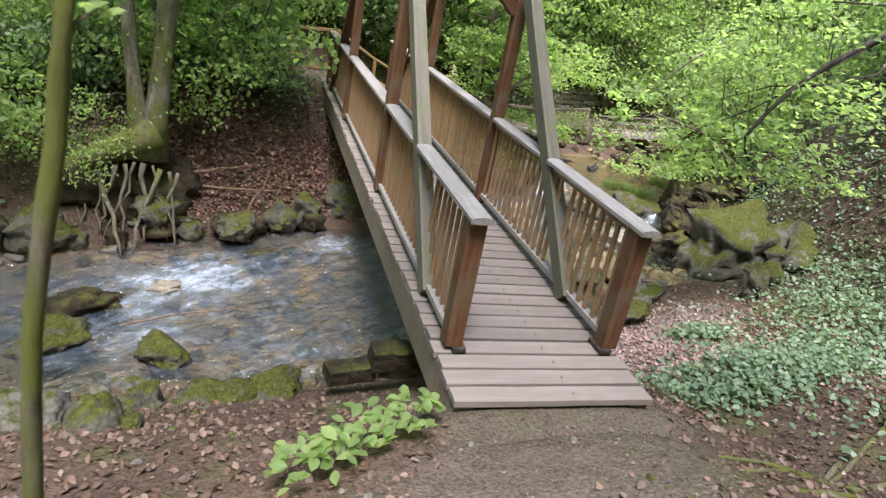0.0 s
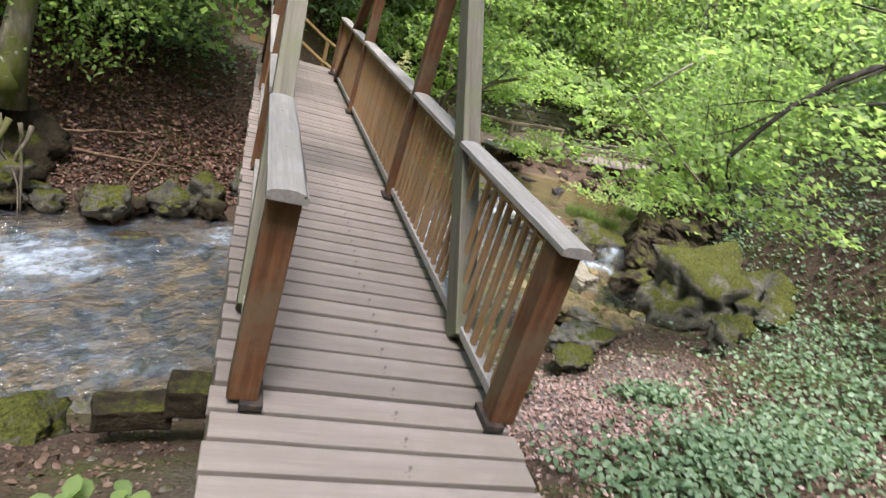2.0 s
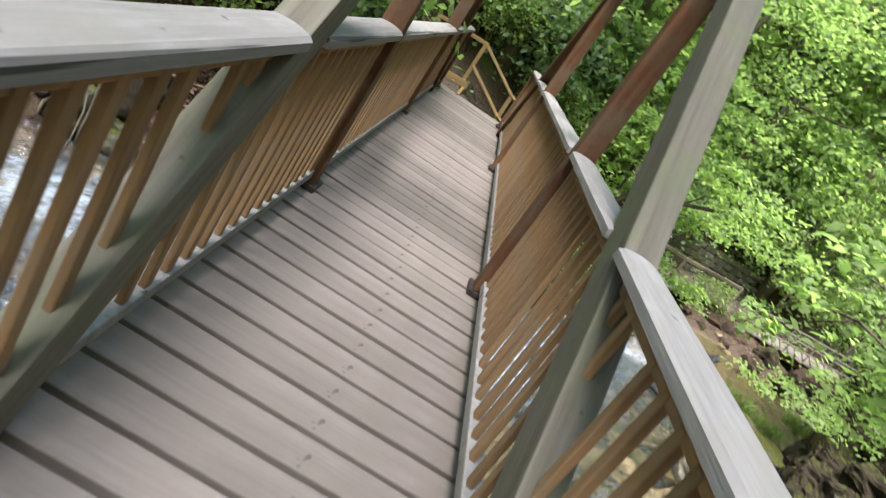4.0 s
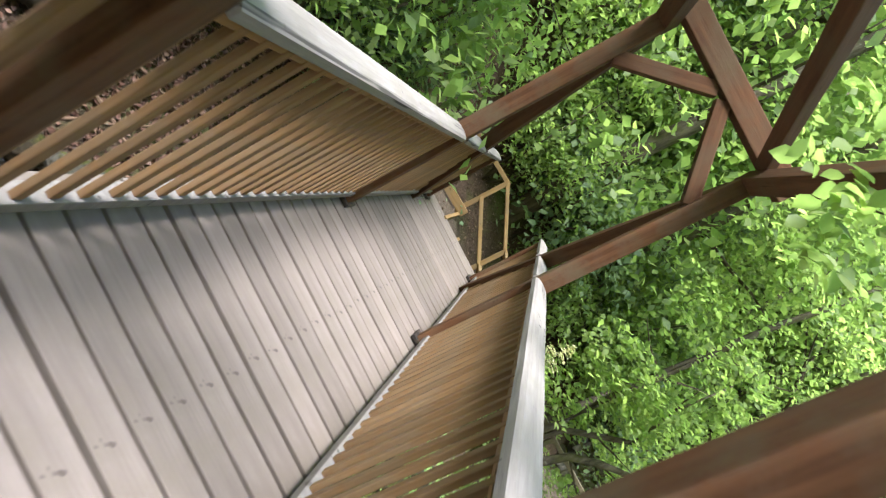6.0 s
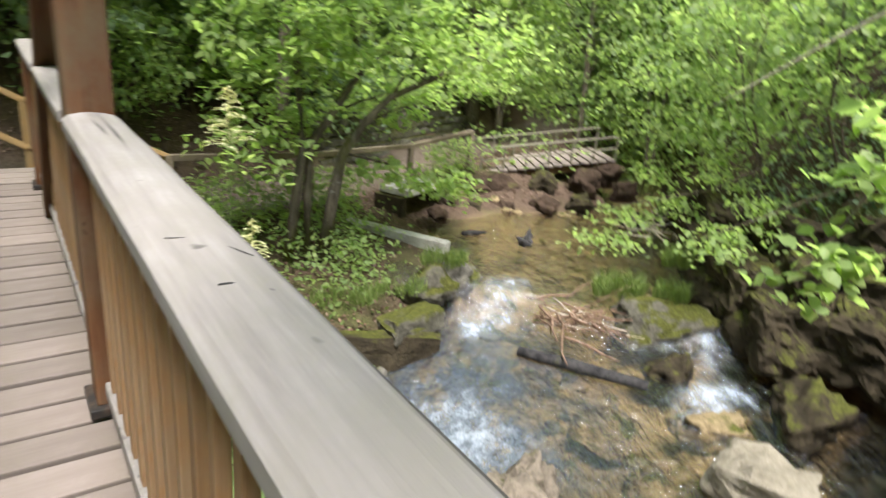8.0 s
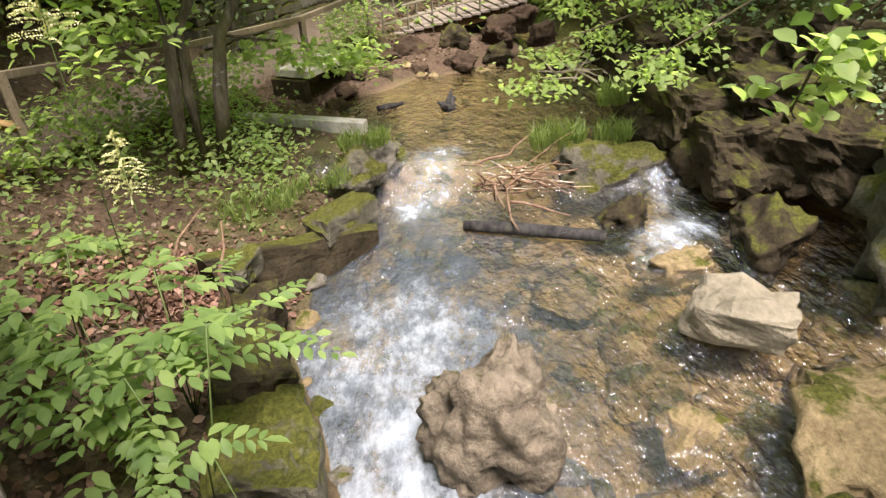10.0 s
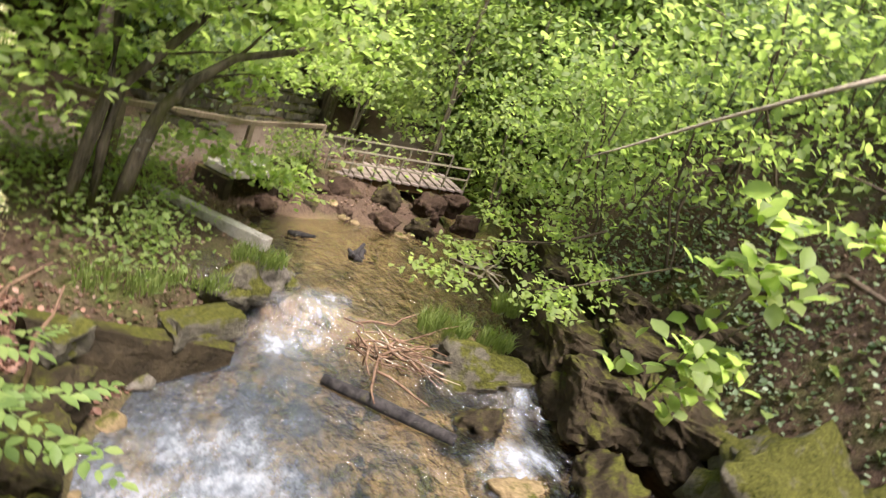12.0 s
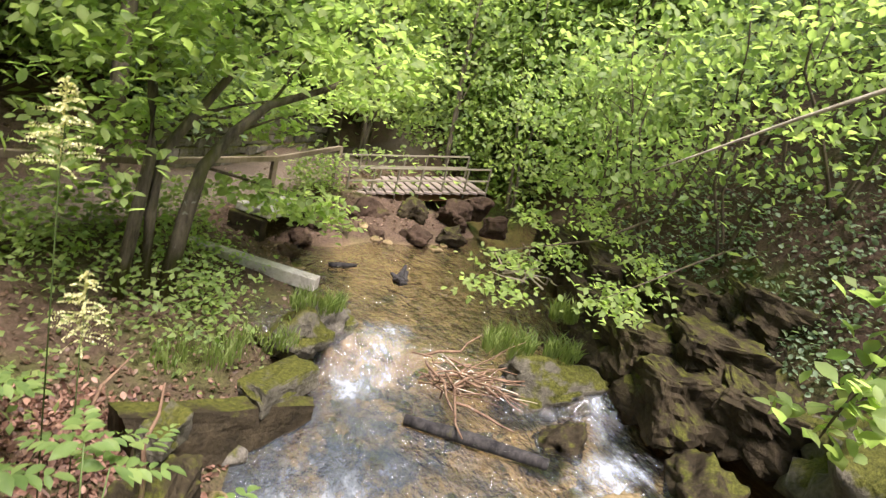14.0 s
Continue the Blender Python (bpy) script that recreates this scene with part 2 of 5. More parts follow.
gloss = g.t.nodes.new("ShaderNodeBsdfGlossy")
gloss.inputs["Roughness"].default_value = 0.12
g.link(nrm, gloss.inputs["Normal"])
fr = g.t.nodes.new("ShaderNodeFresnel")
fr.inputs["IOR"].default_value = 1.5
g.link(nrm, fr.inputs["Normal"])
wmix = g.t.nodes.new("ShaderNodeMixShader")
g.link(g.math("MULTIPLY", fr.outputs[0], 2.8), wmix.inputs[0])
g.link(clear.outputs[0], wmix.inputs[1])
g.link(gloss.outputs[0], wmix.inputs[2])
foam = g.t.nodes.new("ShaderNodeBsdfDiffuse")
foam.inputs["Color"].default_value = (0.30, 0.33, 0.365, 1)
fn = g.math("ADD", g.math("MULTIPLY", g.noise(flow, 4.2, 7, 0.72), 1.0), g.math("MULTIPLY", g.noise(flow, 21, 4, 0.7), 0.2))
ff = g.math("SUBTRACT", g.math("ADD", fn, sep.outputs[0]), 0.93)
ffr = g.ramp(ff, (0.0, (0, 0, 0)), (0.14, (0.16, 0.16, 0.16)), (0.40, (0.9, 0.9, 0.9)))
# blue-grey of choppy, sky-reflecting water, put in as a body colour
air_sheen = g.t.nodes.new("ShaderNodeBsdfPrincipled")
air_sheen.inputs["Base Color"].default_value = (0.045, 0.055, 0.068, 1)
air_sheen.inputs["Roughness"].default_value = 0.12
g.link(nrm, air_sheen.inputs["Normal"])
amix = g.t.nodes.new("ShaderNodeMixShader")
g.link(g.math("MULTIPLY", sep.outputs[1], g.ramp(g.noise(flow, 3.6, 6, 0.7), (0.38, (0.35, 0.35, 0.35)), (0.56, (1, 1, 1)))), amix.inputs[0])
g.link(wmix.outputs[0], amix.inputs[1])
g.link(air_sheen.outputs[0], amix.inputs[2])
fmix = g.t.nodes.new("ShaderNodeMixShader")
g.link(ffr, fmix.inputs[0])
g.link(amix.outputs[0], fmix.inputs[1])
g.link(foam.outputs[0], fmix.inputs[2])
g.link(fmix.outputs[0], g.out.inputs["Surface"])
M_WATER = g.mat


# ---- mesh helpers ----
def mesh_of(name, verts, faces, mat, smooth=False):
    me = bpy.data.meshes.new(name)
    me.from_pydata(verts, [], faces)
    me.materials.append(mat)
    if smooth:
        me.polygons.foreach_set("use_smooth", [True] * len(me.polygons))
    me.update()
    return me


def put(name, me, parent=None, m=None, label="", category="", group="", kind=""):
    ob = new(name, me)
    if m is not None:
        ob.matrix_basis = m
    if parent is not None:
        ob.parent = parent
    return tagged(ob, label, category, group, kind)


def thing(name, label, category, at=(0, 0, 0), group=""):
    ob = new(name)
    ob.empty_display_size = 0.1
    ob.location = at
    return tagged(ob, label, category, group)


def bevel_box(sx, sy, sz, r=0.008):
    """A sawn timber: a box about its own middle with worn edges."""
    bm = bmesh.new()
    bmesh.ops.create_cube(bm, size=1)
    bmesh.ops.scale(bm, vec=(sx, sy, sz), verts=bm.verts)
    bmesh.ops.bevel(bm, geom=list(bm.edges), offset=r, segments=2, affect="EDGES", profile=0.6)
    return bm


def finish(name, bm, mat, smooth=False):
    me = bpy.data.meshes.new(name)
    bm.to_mesh(me)
    bm.free()
    me.materials.append(mat)
    if smooth:
        me.polygons.foreach_set("use_smooth", [True] * len(me.polygons))
    return me


def timber(name, a, b, w, h, mat, parent, label="", r=0.008):
    """A squared beam from a to b; its mesh runs along its own z."""
    a, b = Vector(a), Vector(b)
    d = b - a
    me = finish(name, bevel_box(w, h, d.length, r), mat)
    up = Vector((1, 0, 0)) if abs(d.normalized().x) < 0.9 else Vector((0, 1, 0))
    z = d.normalized()
    y = z.cross(up).normalized()
    x = y.cross(z)
    m = Matrix(((x.x, y.x, z.x, 0), (x.y, y.y, z.y, 0), (x.z, y.z, z.z, 0), (0, 0, 0, 1)))
    return put(name, me, parent, Matrix.Translation((a + b) / 2) @ m, label)


def tube_arrays(points, radii, sides=8, seed=0):
    """A tapered limb along points, as vertices and faces."""
    pts = [Vector(p) for p in points]
    vs, fs = [], []
    rr = random.Random(seed)
    for i, p in enumerate(pts):
        d = (pts[min(i + 1, len(pts) - 1)] - pts[max(i - 1, 0)]).normalized()
        q = d.to_track_quat("Z", "Y")
        for k in range(sides):
            a = 2 * math.pi * k / sides
            r = radii[i] * (1 + rr.uniform(-0.1, 0.1))
            vs.append(p + q @ Vector((math.cos(a) * r, math.sin(a) * r, 0)))
        if i:
            o = (i - 1) * sides
            for k in range(sides):
                k2 = (k + 1) % sides
                fs.append((o + k, o + k2, o + sides + k2, o + sides + k))
    fs.append(tuple(range(sides))[::-1])
    fs.append(tuple(range((len(pts) - 1) * sides, len(pts) * sides)))
    return vs, fs


def limb(name, points, radii, mat, parent=None, sides=8, seed=0, label="", category="", group=""):
    vs, fs = tube_arrays(points, radii, sides, seed)
    return put(name, mesh_of(name, vs, fs, mat, True), parent, None, label, category, group)


def wander(a, b, n, amount, seed):
    """A crooked line from a to b."""
    rr = random.Random(seed)
    a, b = Vector(a), Vector(b)
    out, off = [], Vector((0, 0, 0))
    for i in range(n + 1):
        f = i / n
        if 0 < i < n:
            off = off + Vector((rr.uniform(-1, 1), rr.uniform(-1, 1), rr.uniform(-0.6, 0.6))) * amount / n
        out.append(a.lerp(b, f) + off * math.sin(math.pi * min(1, f * 1.4) * 0.7))
    return out


def leaf_mesh(name, centres, sizes, mat, gen, droop=0.35, spread=1.0, fine=False, aspect=0.62, az=None):
    """Many separate leaves, each folded along its middle, at the given centres."""
    c = np.asarray(centres, float)
    n = len(c)
    s = np.asarray(sizes, float).reshape(n, 1)
    az = gen.uniform(0, 2 * np.pi, n) if az is None else np.asarray(az, float)
    pit = gen.normal(-droop, 0.35 * spread, n)
    rol = gen.normal(0, 0.45 * spread, n)
    f = np.stack([np.cos(az) * np.cos(pit), np.sin(az) * np.cos(pit), np.sin(pit)], 1)
    side = np.stack([-np.sin(az), np.cos(az), np.zeros(n)], 1)
    up = np.cross(f, side)
    side2 = side * np.cos(rol)[:, None] + up * np.sin(rol)[:, None]
    up2 = np.cross(f, side2)
    w = s * aspect * 0.5
    if fine:
        prof = [(-0.5, 0.0, 0.0), (-0.22, 0.8, 0.18), (0.12, 1.0, 0.2), (0.36, 0.55, 0.12), (0.55, 0.0, -0.06)]
        mids = [c + f * s * p for p in (-0.22, 0.12, 0.36)]
        v = [c + f * s * prof[0][0]] + mids + [c + f * s * prof[4][0] - up2 * s * 0.06]
        for p, ww, hh in prof[1:4]:
            v.append(c + f * s * p + side2 * w * ww + up2 * s * hh * 0.5)
        for p, ww, hh in prof[1:4]:
            v.append(c + f * s * p - side2 * w * ww + up2 * s * hh * 0.5)
        tri = [(0, 1, 5), (1, 2, 6), (1, 6, 5), (2, 3, 7), (2, 7, 6), (3, 4, 7), (0, 8, 1), (1, 9, 2), (1, 8, 9), (2, 10, 3), (2, 9, 10), (3, 10, 4)]
        k = 11
    else:
        v = [c - f * s * 0.5, c + side2 * w + up2 * s * 0.08 + f * s * 0.02, c + f * s * 0.5, c - side2 * w + up2 * s * 0.08 + f * s * 0.02]
        tri = [(0, 2, 1), (0, 3, 2)]
        k = 4
    verts = np.stack(v, 1).reshape(-1, 3)
    faces = (np.arange(n)[:, None, None] * k + np.array(tri)[None]).reshape(-1, 3)
    me = bpy.data.meshes.new(name)
    me.vertices.add(len(verts))
    me.vertices.foreach_set("co", verts.ravel())
    me.loops.add(len(faces) * 3)
    me.loops.foreach_set("vertex_index", faces.ravel())
    me.polygons.add(len(faces))
    me.polygons.foreach_set("loop_start", np.arange(len(faces)) * 3)
    me.materials.append(mat)
    me.update(calc_edges=True)
    return me


def sprays(gen, centre, radii, count, per, spray=0.5, flat=0.2):
    """Leaf centres gathered in flat sprays inside an uneven ellipsoid."""
    out = []
    for _ in range(count):
        d = gen.normal(size=3)
        d /= np.linalg.norm(d)
        r = gen.uniform(0.35, 1.0) ** 0.6 * gen.uniform(0.75, 1.12)
        p = np.array(centre) + d * np.array(radii) * r
        q = gen.normal(size=(per, 3)) * np.array([spray, spray, spray * flat])
        q[:, 2] -= 0.25 * np.hypot(q[:, 0], q[:, 1])
        out.append(p + q)
    return np.concatenate(out)


def fbm(x, y, seed, octaves=5, base=0.5):
    gen = np.random.default_rng(seed)
    z = np.zeros_like(x, dtype=float)
    amp, fr = 1.0, base
    for _ in range(octaves):
        for _k in range(3):
            a = gen.uniform(0, 2 * np.pi)
            p, q = gen.uniform(0, 6.28, 2)
            z += amp * np.sin(fr * (x * np.cos(a) + y * np.sin(a)) + p + 1.3 * np.sin(fr * 0.7 * (y * np.cos(a) - x * np.sin(a)) + q)) / 3
        amp, fr = amp * 0.5, fr * 2.1
    return z


# ---- the lie of the land ----
SOUTH = ((-60, -9), (-12, 1.2), (-5, 1.9), (-1.3, 2.0), (0, 2.3), (2, 3.3), (3.5, 4.4), (5, 5.0), (6.2, 5.3), (7.0, 6.0), (7.6, 7.6), (8.3, 9.1), (9.5, 10.2), (14, 14), (60, 50))
NORTH = ((-60, 0), (-12, 3.6), (-5, 4.9), (-3, 5.8), (-0.6, 6.6), (0.3, 6.35), (1.2, 6.3), (1.8, 7.1), (2.05, 7.75), (2.4, 8.4), (3.2, 8.98), (4, 9.4), (4.9, 10.7), (5.6, 12.1), (7, 12.4), (8, 12.0), (9.5, 12.2), (14, 16.5), (60, 53))
PATH_EDGE = ((-60, 20), (-3, 9.9), (0, 10.2), (2, 11.5), (6, 13.3), (12, 15.5), (60, 60))
PATH_Z = ((-60, 6), (-6, 1.7), (-3, 0.9), (-1.2, -0.06), (-0.3, -0.06), (1.8, -1.08), (6, -1.2), (12, -0.9), (60, 3))


def along(table, x):
    a = np.array(table, float)
    return np.interp(x, a[:, 0], a[:, 1])


def water_z(x, y):
    q = 0.72 * x + 0.69 * y
    s = np.clip((q - 9.75) / 0.55, 0, 1)
    t = np.clip((q - 5.0) / 4.0, 0, 1)
    return -1.86 + 0.1 * t + 0.27 * s * s * (3 - 2 * s)


def smooth(a, b, x):
    s = np.clip((x - a) / (b - a), 0, 1)
    return s * s * (3 - 2 * s)


def land_z(x, y, rough=True):
    x, y = np.asarray(x, float), np.asarray(y, float)
    ys, yn, yp, zp = along(SOUTH, x), along(NORTH, x), along(PATH_EDGE, x), along(PATH_Z, x)
    w = water_z(x, np.clip(y, ys, yn))
    ds, dn = ys - y, y - yn
    inside = np.minimum(-ds, -dn)
    bed = w - 0.42 * smooth(0.0, 1.0, inside)
    slope = np.interp(x, (0, 2, 5, 7, 8.2, 9.5), (0.66, 0.35, 0.28, 0.4, 0.95, 1.1))
    top = np.interp(x, (0, 7, 8.2, 10), (-0.07, -0.3, 0.4, 1.4))
    reach = (top - w) / slope
    hill_s = np.interp(x, (-3, 2, 6, 10), (0.3, 0.3, 0.4, 0.7))
    south = np.where(ds < reach, w + slope * ds, top + hill_s * (ds - reach) + 0.25 * np.clip(ds - reach - 4.5, 0, 30))
    f = np.clip(dn / np.maximum(yp - yn, 0.3), 0, 1)
    wide = 1.9 * smooth(-2.4, -1.0, x)
    beyond = np.clip(y - yp - wide, 0, None)
    north = w + (zp - w) * f ** 0.8 + 0.78 * beyond - 0.25 * np.clip(beyond - 14, 0, None)
    z = np.where(inside > 0, bed, np.where(ds > 0, south, north))
    if rough:
        onpath = path_mask(x, y)
        z = z + fbm(x, y, 3, 5, 0.9) * 0.11 * (1 - 0.8 * onpath) * np.where(inside > 0, 0.6, 1.0)
        deck = (np.abs(x) < 1.0) * (y > -0.9) * (y < 10.6)
        z = np.where((deck > 0), np.minimum(z, -0.08), z)
    return z


def path_mask(x, y):
    c = np.interp(y, (-8, -3.6, -0.6, 0.2), (-3.2, -1.6, 0.0, 0.0))
    a = smooth(1.25, 0.55, np.abs(x - c)) * (y < 0.3)
    yp = along(PATH_EDGE, x)
    b = smooth(0.15, 0.4, y - yp) * smooth(2.0, 1.7, y - yp) * (x > -1.2)
    return np.clip(a + b, 0, 1)


def grid_lines(lo, hi, step, far):
    mid = np.arange(lo, hi + step / 2, step)
    out = [mid]
    a, s = hi, step
    up = []
    while a < far:
        s *= 1.22
        a += s
        up.append(a)
    a, s = lo, step
    down = []
    while a > -far:
        s *= 1.22
        a -= s
        down.append(a)
    return np.concatenate([np.array(down[::-1]), mid, np.array(up)])


def sheet(name, gx, gy, zfun, mat, colour, keep=None):
    X, Y = np.meshgrid(gx, gy, indexing="ij")
    Z = zfun(X, Y)
    n, m = X.shape
    verts = np.stack([X, Y, Z], -1).reshape(-1, 3)
    i, j = np.meshgrid(np.arange(n - 1), np.arange(m - 1), indexing="ij")
    q = np.stack([i * m + j, (i + 1) * m + j, (i + 1) * m + j + 1, i * m + j + 1], -1).reshape(-1, 4)
    if keep is not None:
        k = keep(X, Y, Z).ravel()
        q = q[k[q].any(1)]
    me = mesh_of(name, verts.tolist(), q.tolist(), mat, True)
    lay = me.color_attributes.new("zone", "FLOAT_COLOR", "POINT")
    lay.data.foreach_set("color", colour(X, Y, Z).reshape(-1, 4).ravel())
    return new(name, me)


def ground_zone(X, Y, Z):
    p = path_mask(X, Y) * (0.75 + 0.25 * fbm(X, Y, 9, 4, 2.0))
    w = water_z(X, Y)
    inside = np.minimum(Y - along(SOUTH, X), along(NORTH, X) - Y)
    bed = smooth(0.0, 0.4, inside)
    bar = np.exp(-(((X - 3.0) / 1.5) ** 2 + ((Y - 2.5 - 0.35 * (X - 3.0)) / 0.75) ** 2)) * (1 + 0.45 * fbm(X, Y, 12, 4, 2.2))
    return np.stack([np.clip(p, 0, 1), bed, np.clip(1.25 * bar - 0.2, 0, 1), np.ones_like(p)], -1)


ground = sheet("ground", grid_lines(-8, 13, 0.13, 150), grid_lines(-7, 18, 0.13, 150), land_z, M_GROUND, ground_zone)
tagged(ground, "brown forest soil with leaf litter and a trodden path", "ground", kind="structure")


def foam_zone(X, Y, Z):
    def blob(cx, cy, r, a, stretch=1.0, ang=0.0):
        dx, dy = X - cx, Y - cy
        u = dx * math.cos(ang) + dy * math.sin(ang)
        v = -dx * math.sin(ang) + dy * math.cos(ang)
        return a * np.exp(-(u * u / (stretch * stretch) + v * v) / (r * r))
    f = blob(5.1, 9.7, 0.42, 0.5, 1.7, 0.75) + blob(4.45, 9.35, 0.35, 0.36)
    f += blob(5.25, 7.0, 0.35, 0.36, 1.4, -0.5) + blob(2.2, 7.45, 0.8, 0.06, 1.5, 0.9)
    f += blob(2.4, 7.2, 0.9, 0.26, 1.8, 0.9) + blob(1.6, 6.3, 1.0, 0.34) + blob(3.3, 8.0, 0.8, 0.2)
    f += blob(5.8, 7.25, 0.4, 0.55, 1.6, -0.4) + blob(6.45, 7.85, 0.22, 0.5, 2.0, 0.8)
    f += blob(-2.7, 4.5, 0.6, 0.32, 1.8, 0.5) + blob(-0.7, 5.9, 0.4, 0.3) + blob(-3.0, 3.0, 0.6, 0.2) + blob(-1.6, 2.6, 0.5, 0.16)
    # faint overall foam also stands for patches of reflected sky
    f += 0.14 * smooth(4.8, 3.6, X) + 0.12 * smooth(1.5, 0.5, X)
    air_sheen = blob(3.5, 8.3, 1.3, 0.9, 1.5, 0.85) + blob(2.2, 6.9, 1.2, 0.5, 1.3, 0.9) + 0.72 * smooth(1.2, 0.0, X) * smooth(-0.2, 1.0, np.minimum(Y - along(SOUTH, X), along(NORTH, X) - Y))
    return np.stack([np.clip(f, 0, 1), np.clip(air_sheen, 0, 0.9), np.zeros_like(f), np.ones_like(f)], -1)


def water_top(X, Y):
    calm = smooth(9.9, 10.6, 0.72 * X + 0.69 * Y)
    return water_z(X, Y) + (fbm(X, Y, 21, 4, 2.4) * 0.022 + fbm(X, Y, 22, 3, 7.0) * 0.008) * (1 - 0.85 * calm)


water = sheet("water", np.arange(-14, 13, 0.09), np.arange(-1, 17, 0.09), water_top, M_WATER, foam_zone,
              lambda X, Y, Z: land_z(X, Y, False) < Z + 0.12)
tagged(water, "clear shallow stream with ripples, small falls and white foam", "stream", kind="structure")
water.visible_shadow = False


def gz(x, y):
    return float(land_z(np.array([x]), np.array([y]))[0])


# ---- footbridge ----
END = 9.86
bridge = thing("footbridge", "weathered wooden footbridge with slatted railings over the stream", "footbridge", (0, 0, 0))
PITCH = 0.1775
plank_meshes = []
for k in range(5):
    bm = bevel_box(1.42, PITCH - 0.024, 0.05, 0.006)
    bmesh.ops.subdivide_edges(bm, edges=[e for e in bm.edges if abs(e.verts[0].co.x - e.verts[1].co.x) > 1], cuts=5)
    for v in bm.verts:
        v.co.z += 0.003 * noise.noise(Vector((v.co.x * 2.2, v.co.y * 5, k * 7)))
        v.co.y += 0.0035 * noise.noise(Vector((v.co.x * 3, v.co.y * 9, k * 3 + 40)))
    plank_meshes.append(finish("plank", bm, M_PLANK, False))
rp = random.Random(4)
joints = [-0.57 + 0.1813 * i for i in range(22)] + [3.237 + 0.1765 * (i + 1) for i in range(41)]
for i, (y0, y1) in enumerate(zip(joints, joints[1:])):
    y = (y0 + y1) / 2
    m = Matrix.Translation((-0.03 + rp.uniform(-0.012, 0.012), y, -0.026 + rp.uniform(-0.003, 0.003))) @ Euler((rp.uniform(-0.01, 0.01), 0, rp.uniform(-0.003, 0.003))).to_matrix().to_4x4()
    put("plank", plank_meshes[i % 5], bridge, m)
for sx in (-0.66, 0.0, 0.60):
    timber("stringer", (sx, -0.52, -0.2), (sx, END + 0.6, -0.2), 0.14, 0.28, M_BEAM, bridge, "grey weathered bearer beam" if sx < 0 else "")

TOWERS = (3.19, 6.62)
POSTS = (0.0, 3.19, 6.62, 9.73)
PW = 0.13
CX = 0.615


SPLITS = (((0.572, 5.435), (0.606, 5.425), (0.63, 5.395), (0.65, 5.36), (0.667, 5.32)), 0.0012), (((0.594, 5.234), (0.608, 5.232), (0.622, 5.222)), 0.0032), (((0.622, 5.222), (0.638, 5.21), (0.652, 5.195)), 0.0009)


def rail_cap(length):
    """A handrail: flat below, rounded above."""
    prof = [(-0.077, -0.022), (-0.077, 0.008), (-0.06, 0.020), (-0.03, 0.026), (0, 0.028), (0.03, 0.026), (0.06, 0.020), (0.077, 0.008), (0.077, -0.022)]
    n = max(4, int(length / 0.22))
    vs, fs = [], []
    for i in range(n + 1):
        y = length * (i / n - 0.5)
        for x, z in prof:
            w = 0.0025 * noise.noise(Vector((x * 20, y * 2.5, length)))
            vs.append((x + w, y, z + w))
    k = len(prof)
    for i in range(n):
        for j in range(k):
            j2 = (j + 1) % k
            fs.append((i * k + j, i * k + j2, (i + 1) * k + j2, (i + 1) * k + j))
    fs.append(tuple(range(k))[::-1])
    fs.append(tuple(range(n * k, n * k + k)))
    return vs, [f[::-1] for f in fs]


post_tall = finish("post", bevel_box(PW, PW, 2.47, 0.009), M_POST)
post_short = finish("post", bevel_box(PW, PW, 0.95, 0.009), M_POST)
shoe_mesh = finish("post_shoe", bevel_box(0.1, 0.19, 0.035, 0.006), M_IRON)
bal_meshes = []
for k in range(3):
    bm = bevel_box(0.026, 0.043, 0.82, 0.005)
    bal_meshes.append(finish("baluster", bm, M_BAL))

ST_A, ST_B = (0.78, 0.03), (3.08, 2.42)   # near strut: y, z at its foot and head
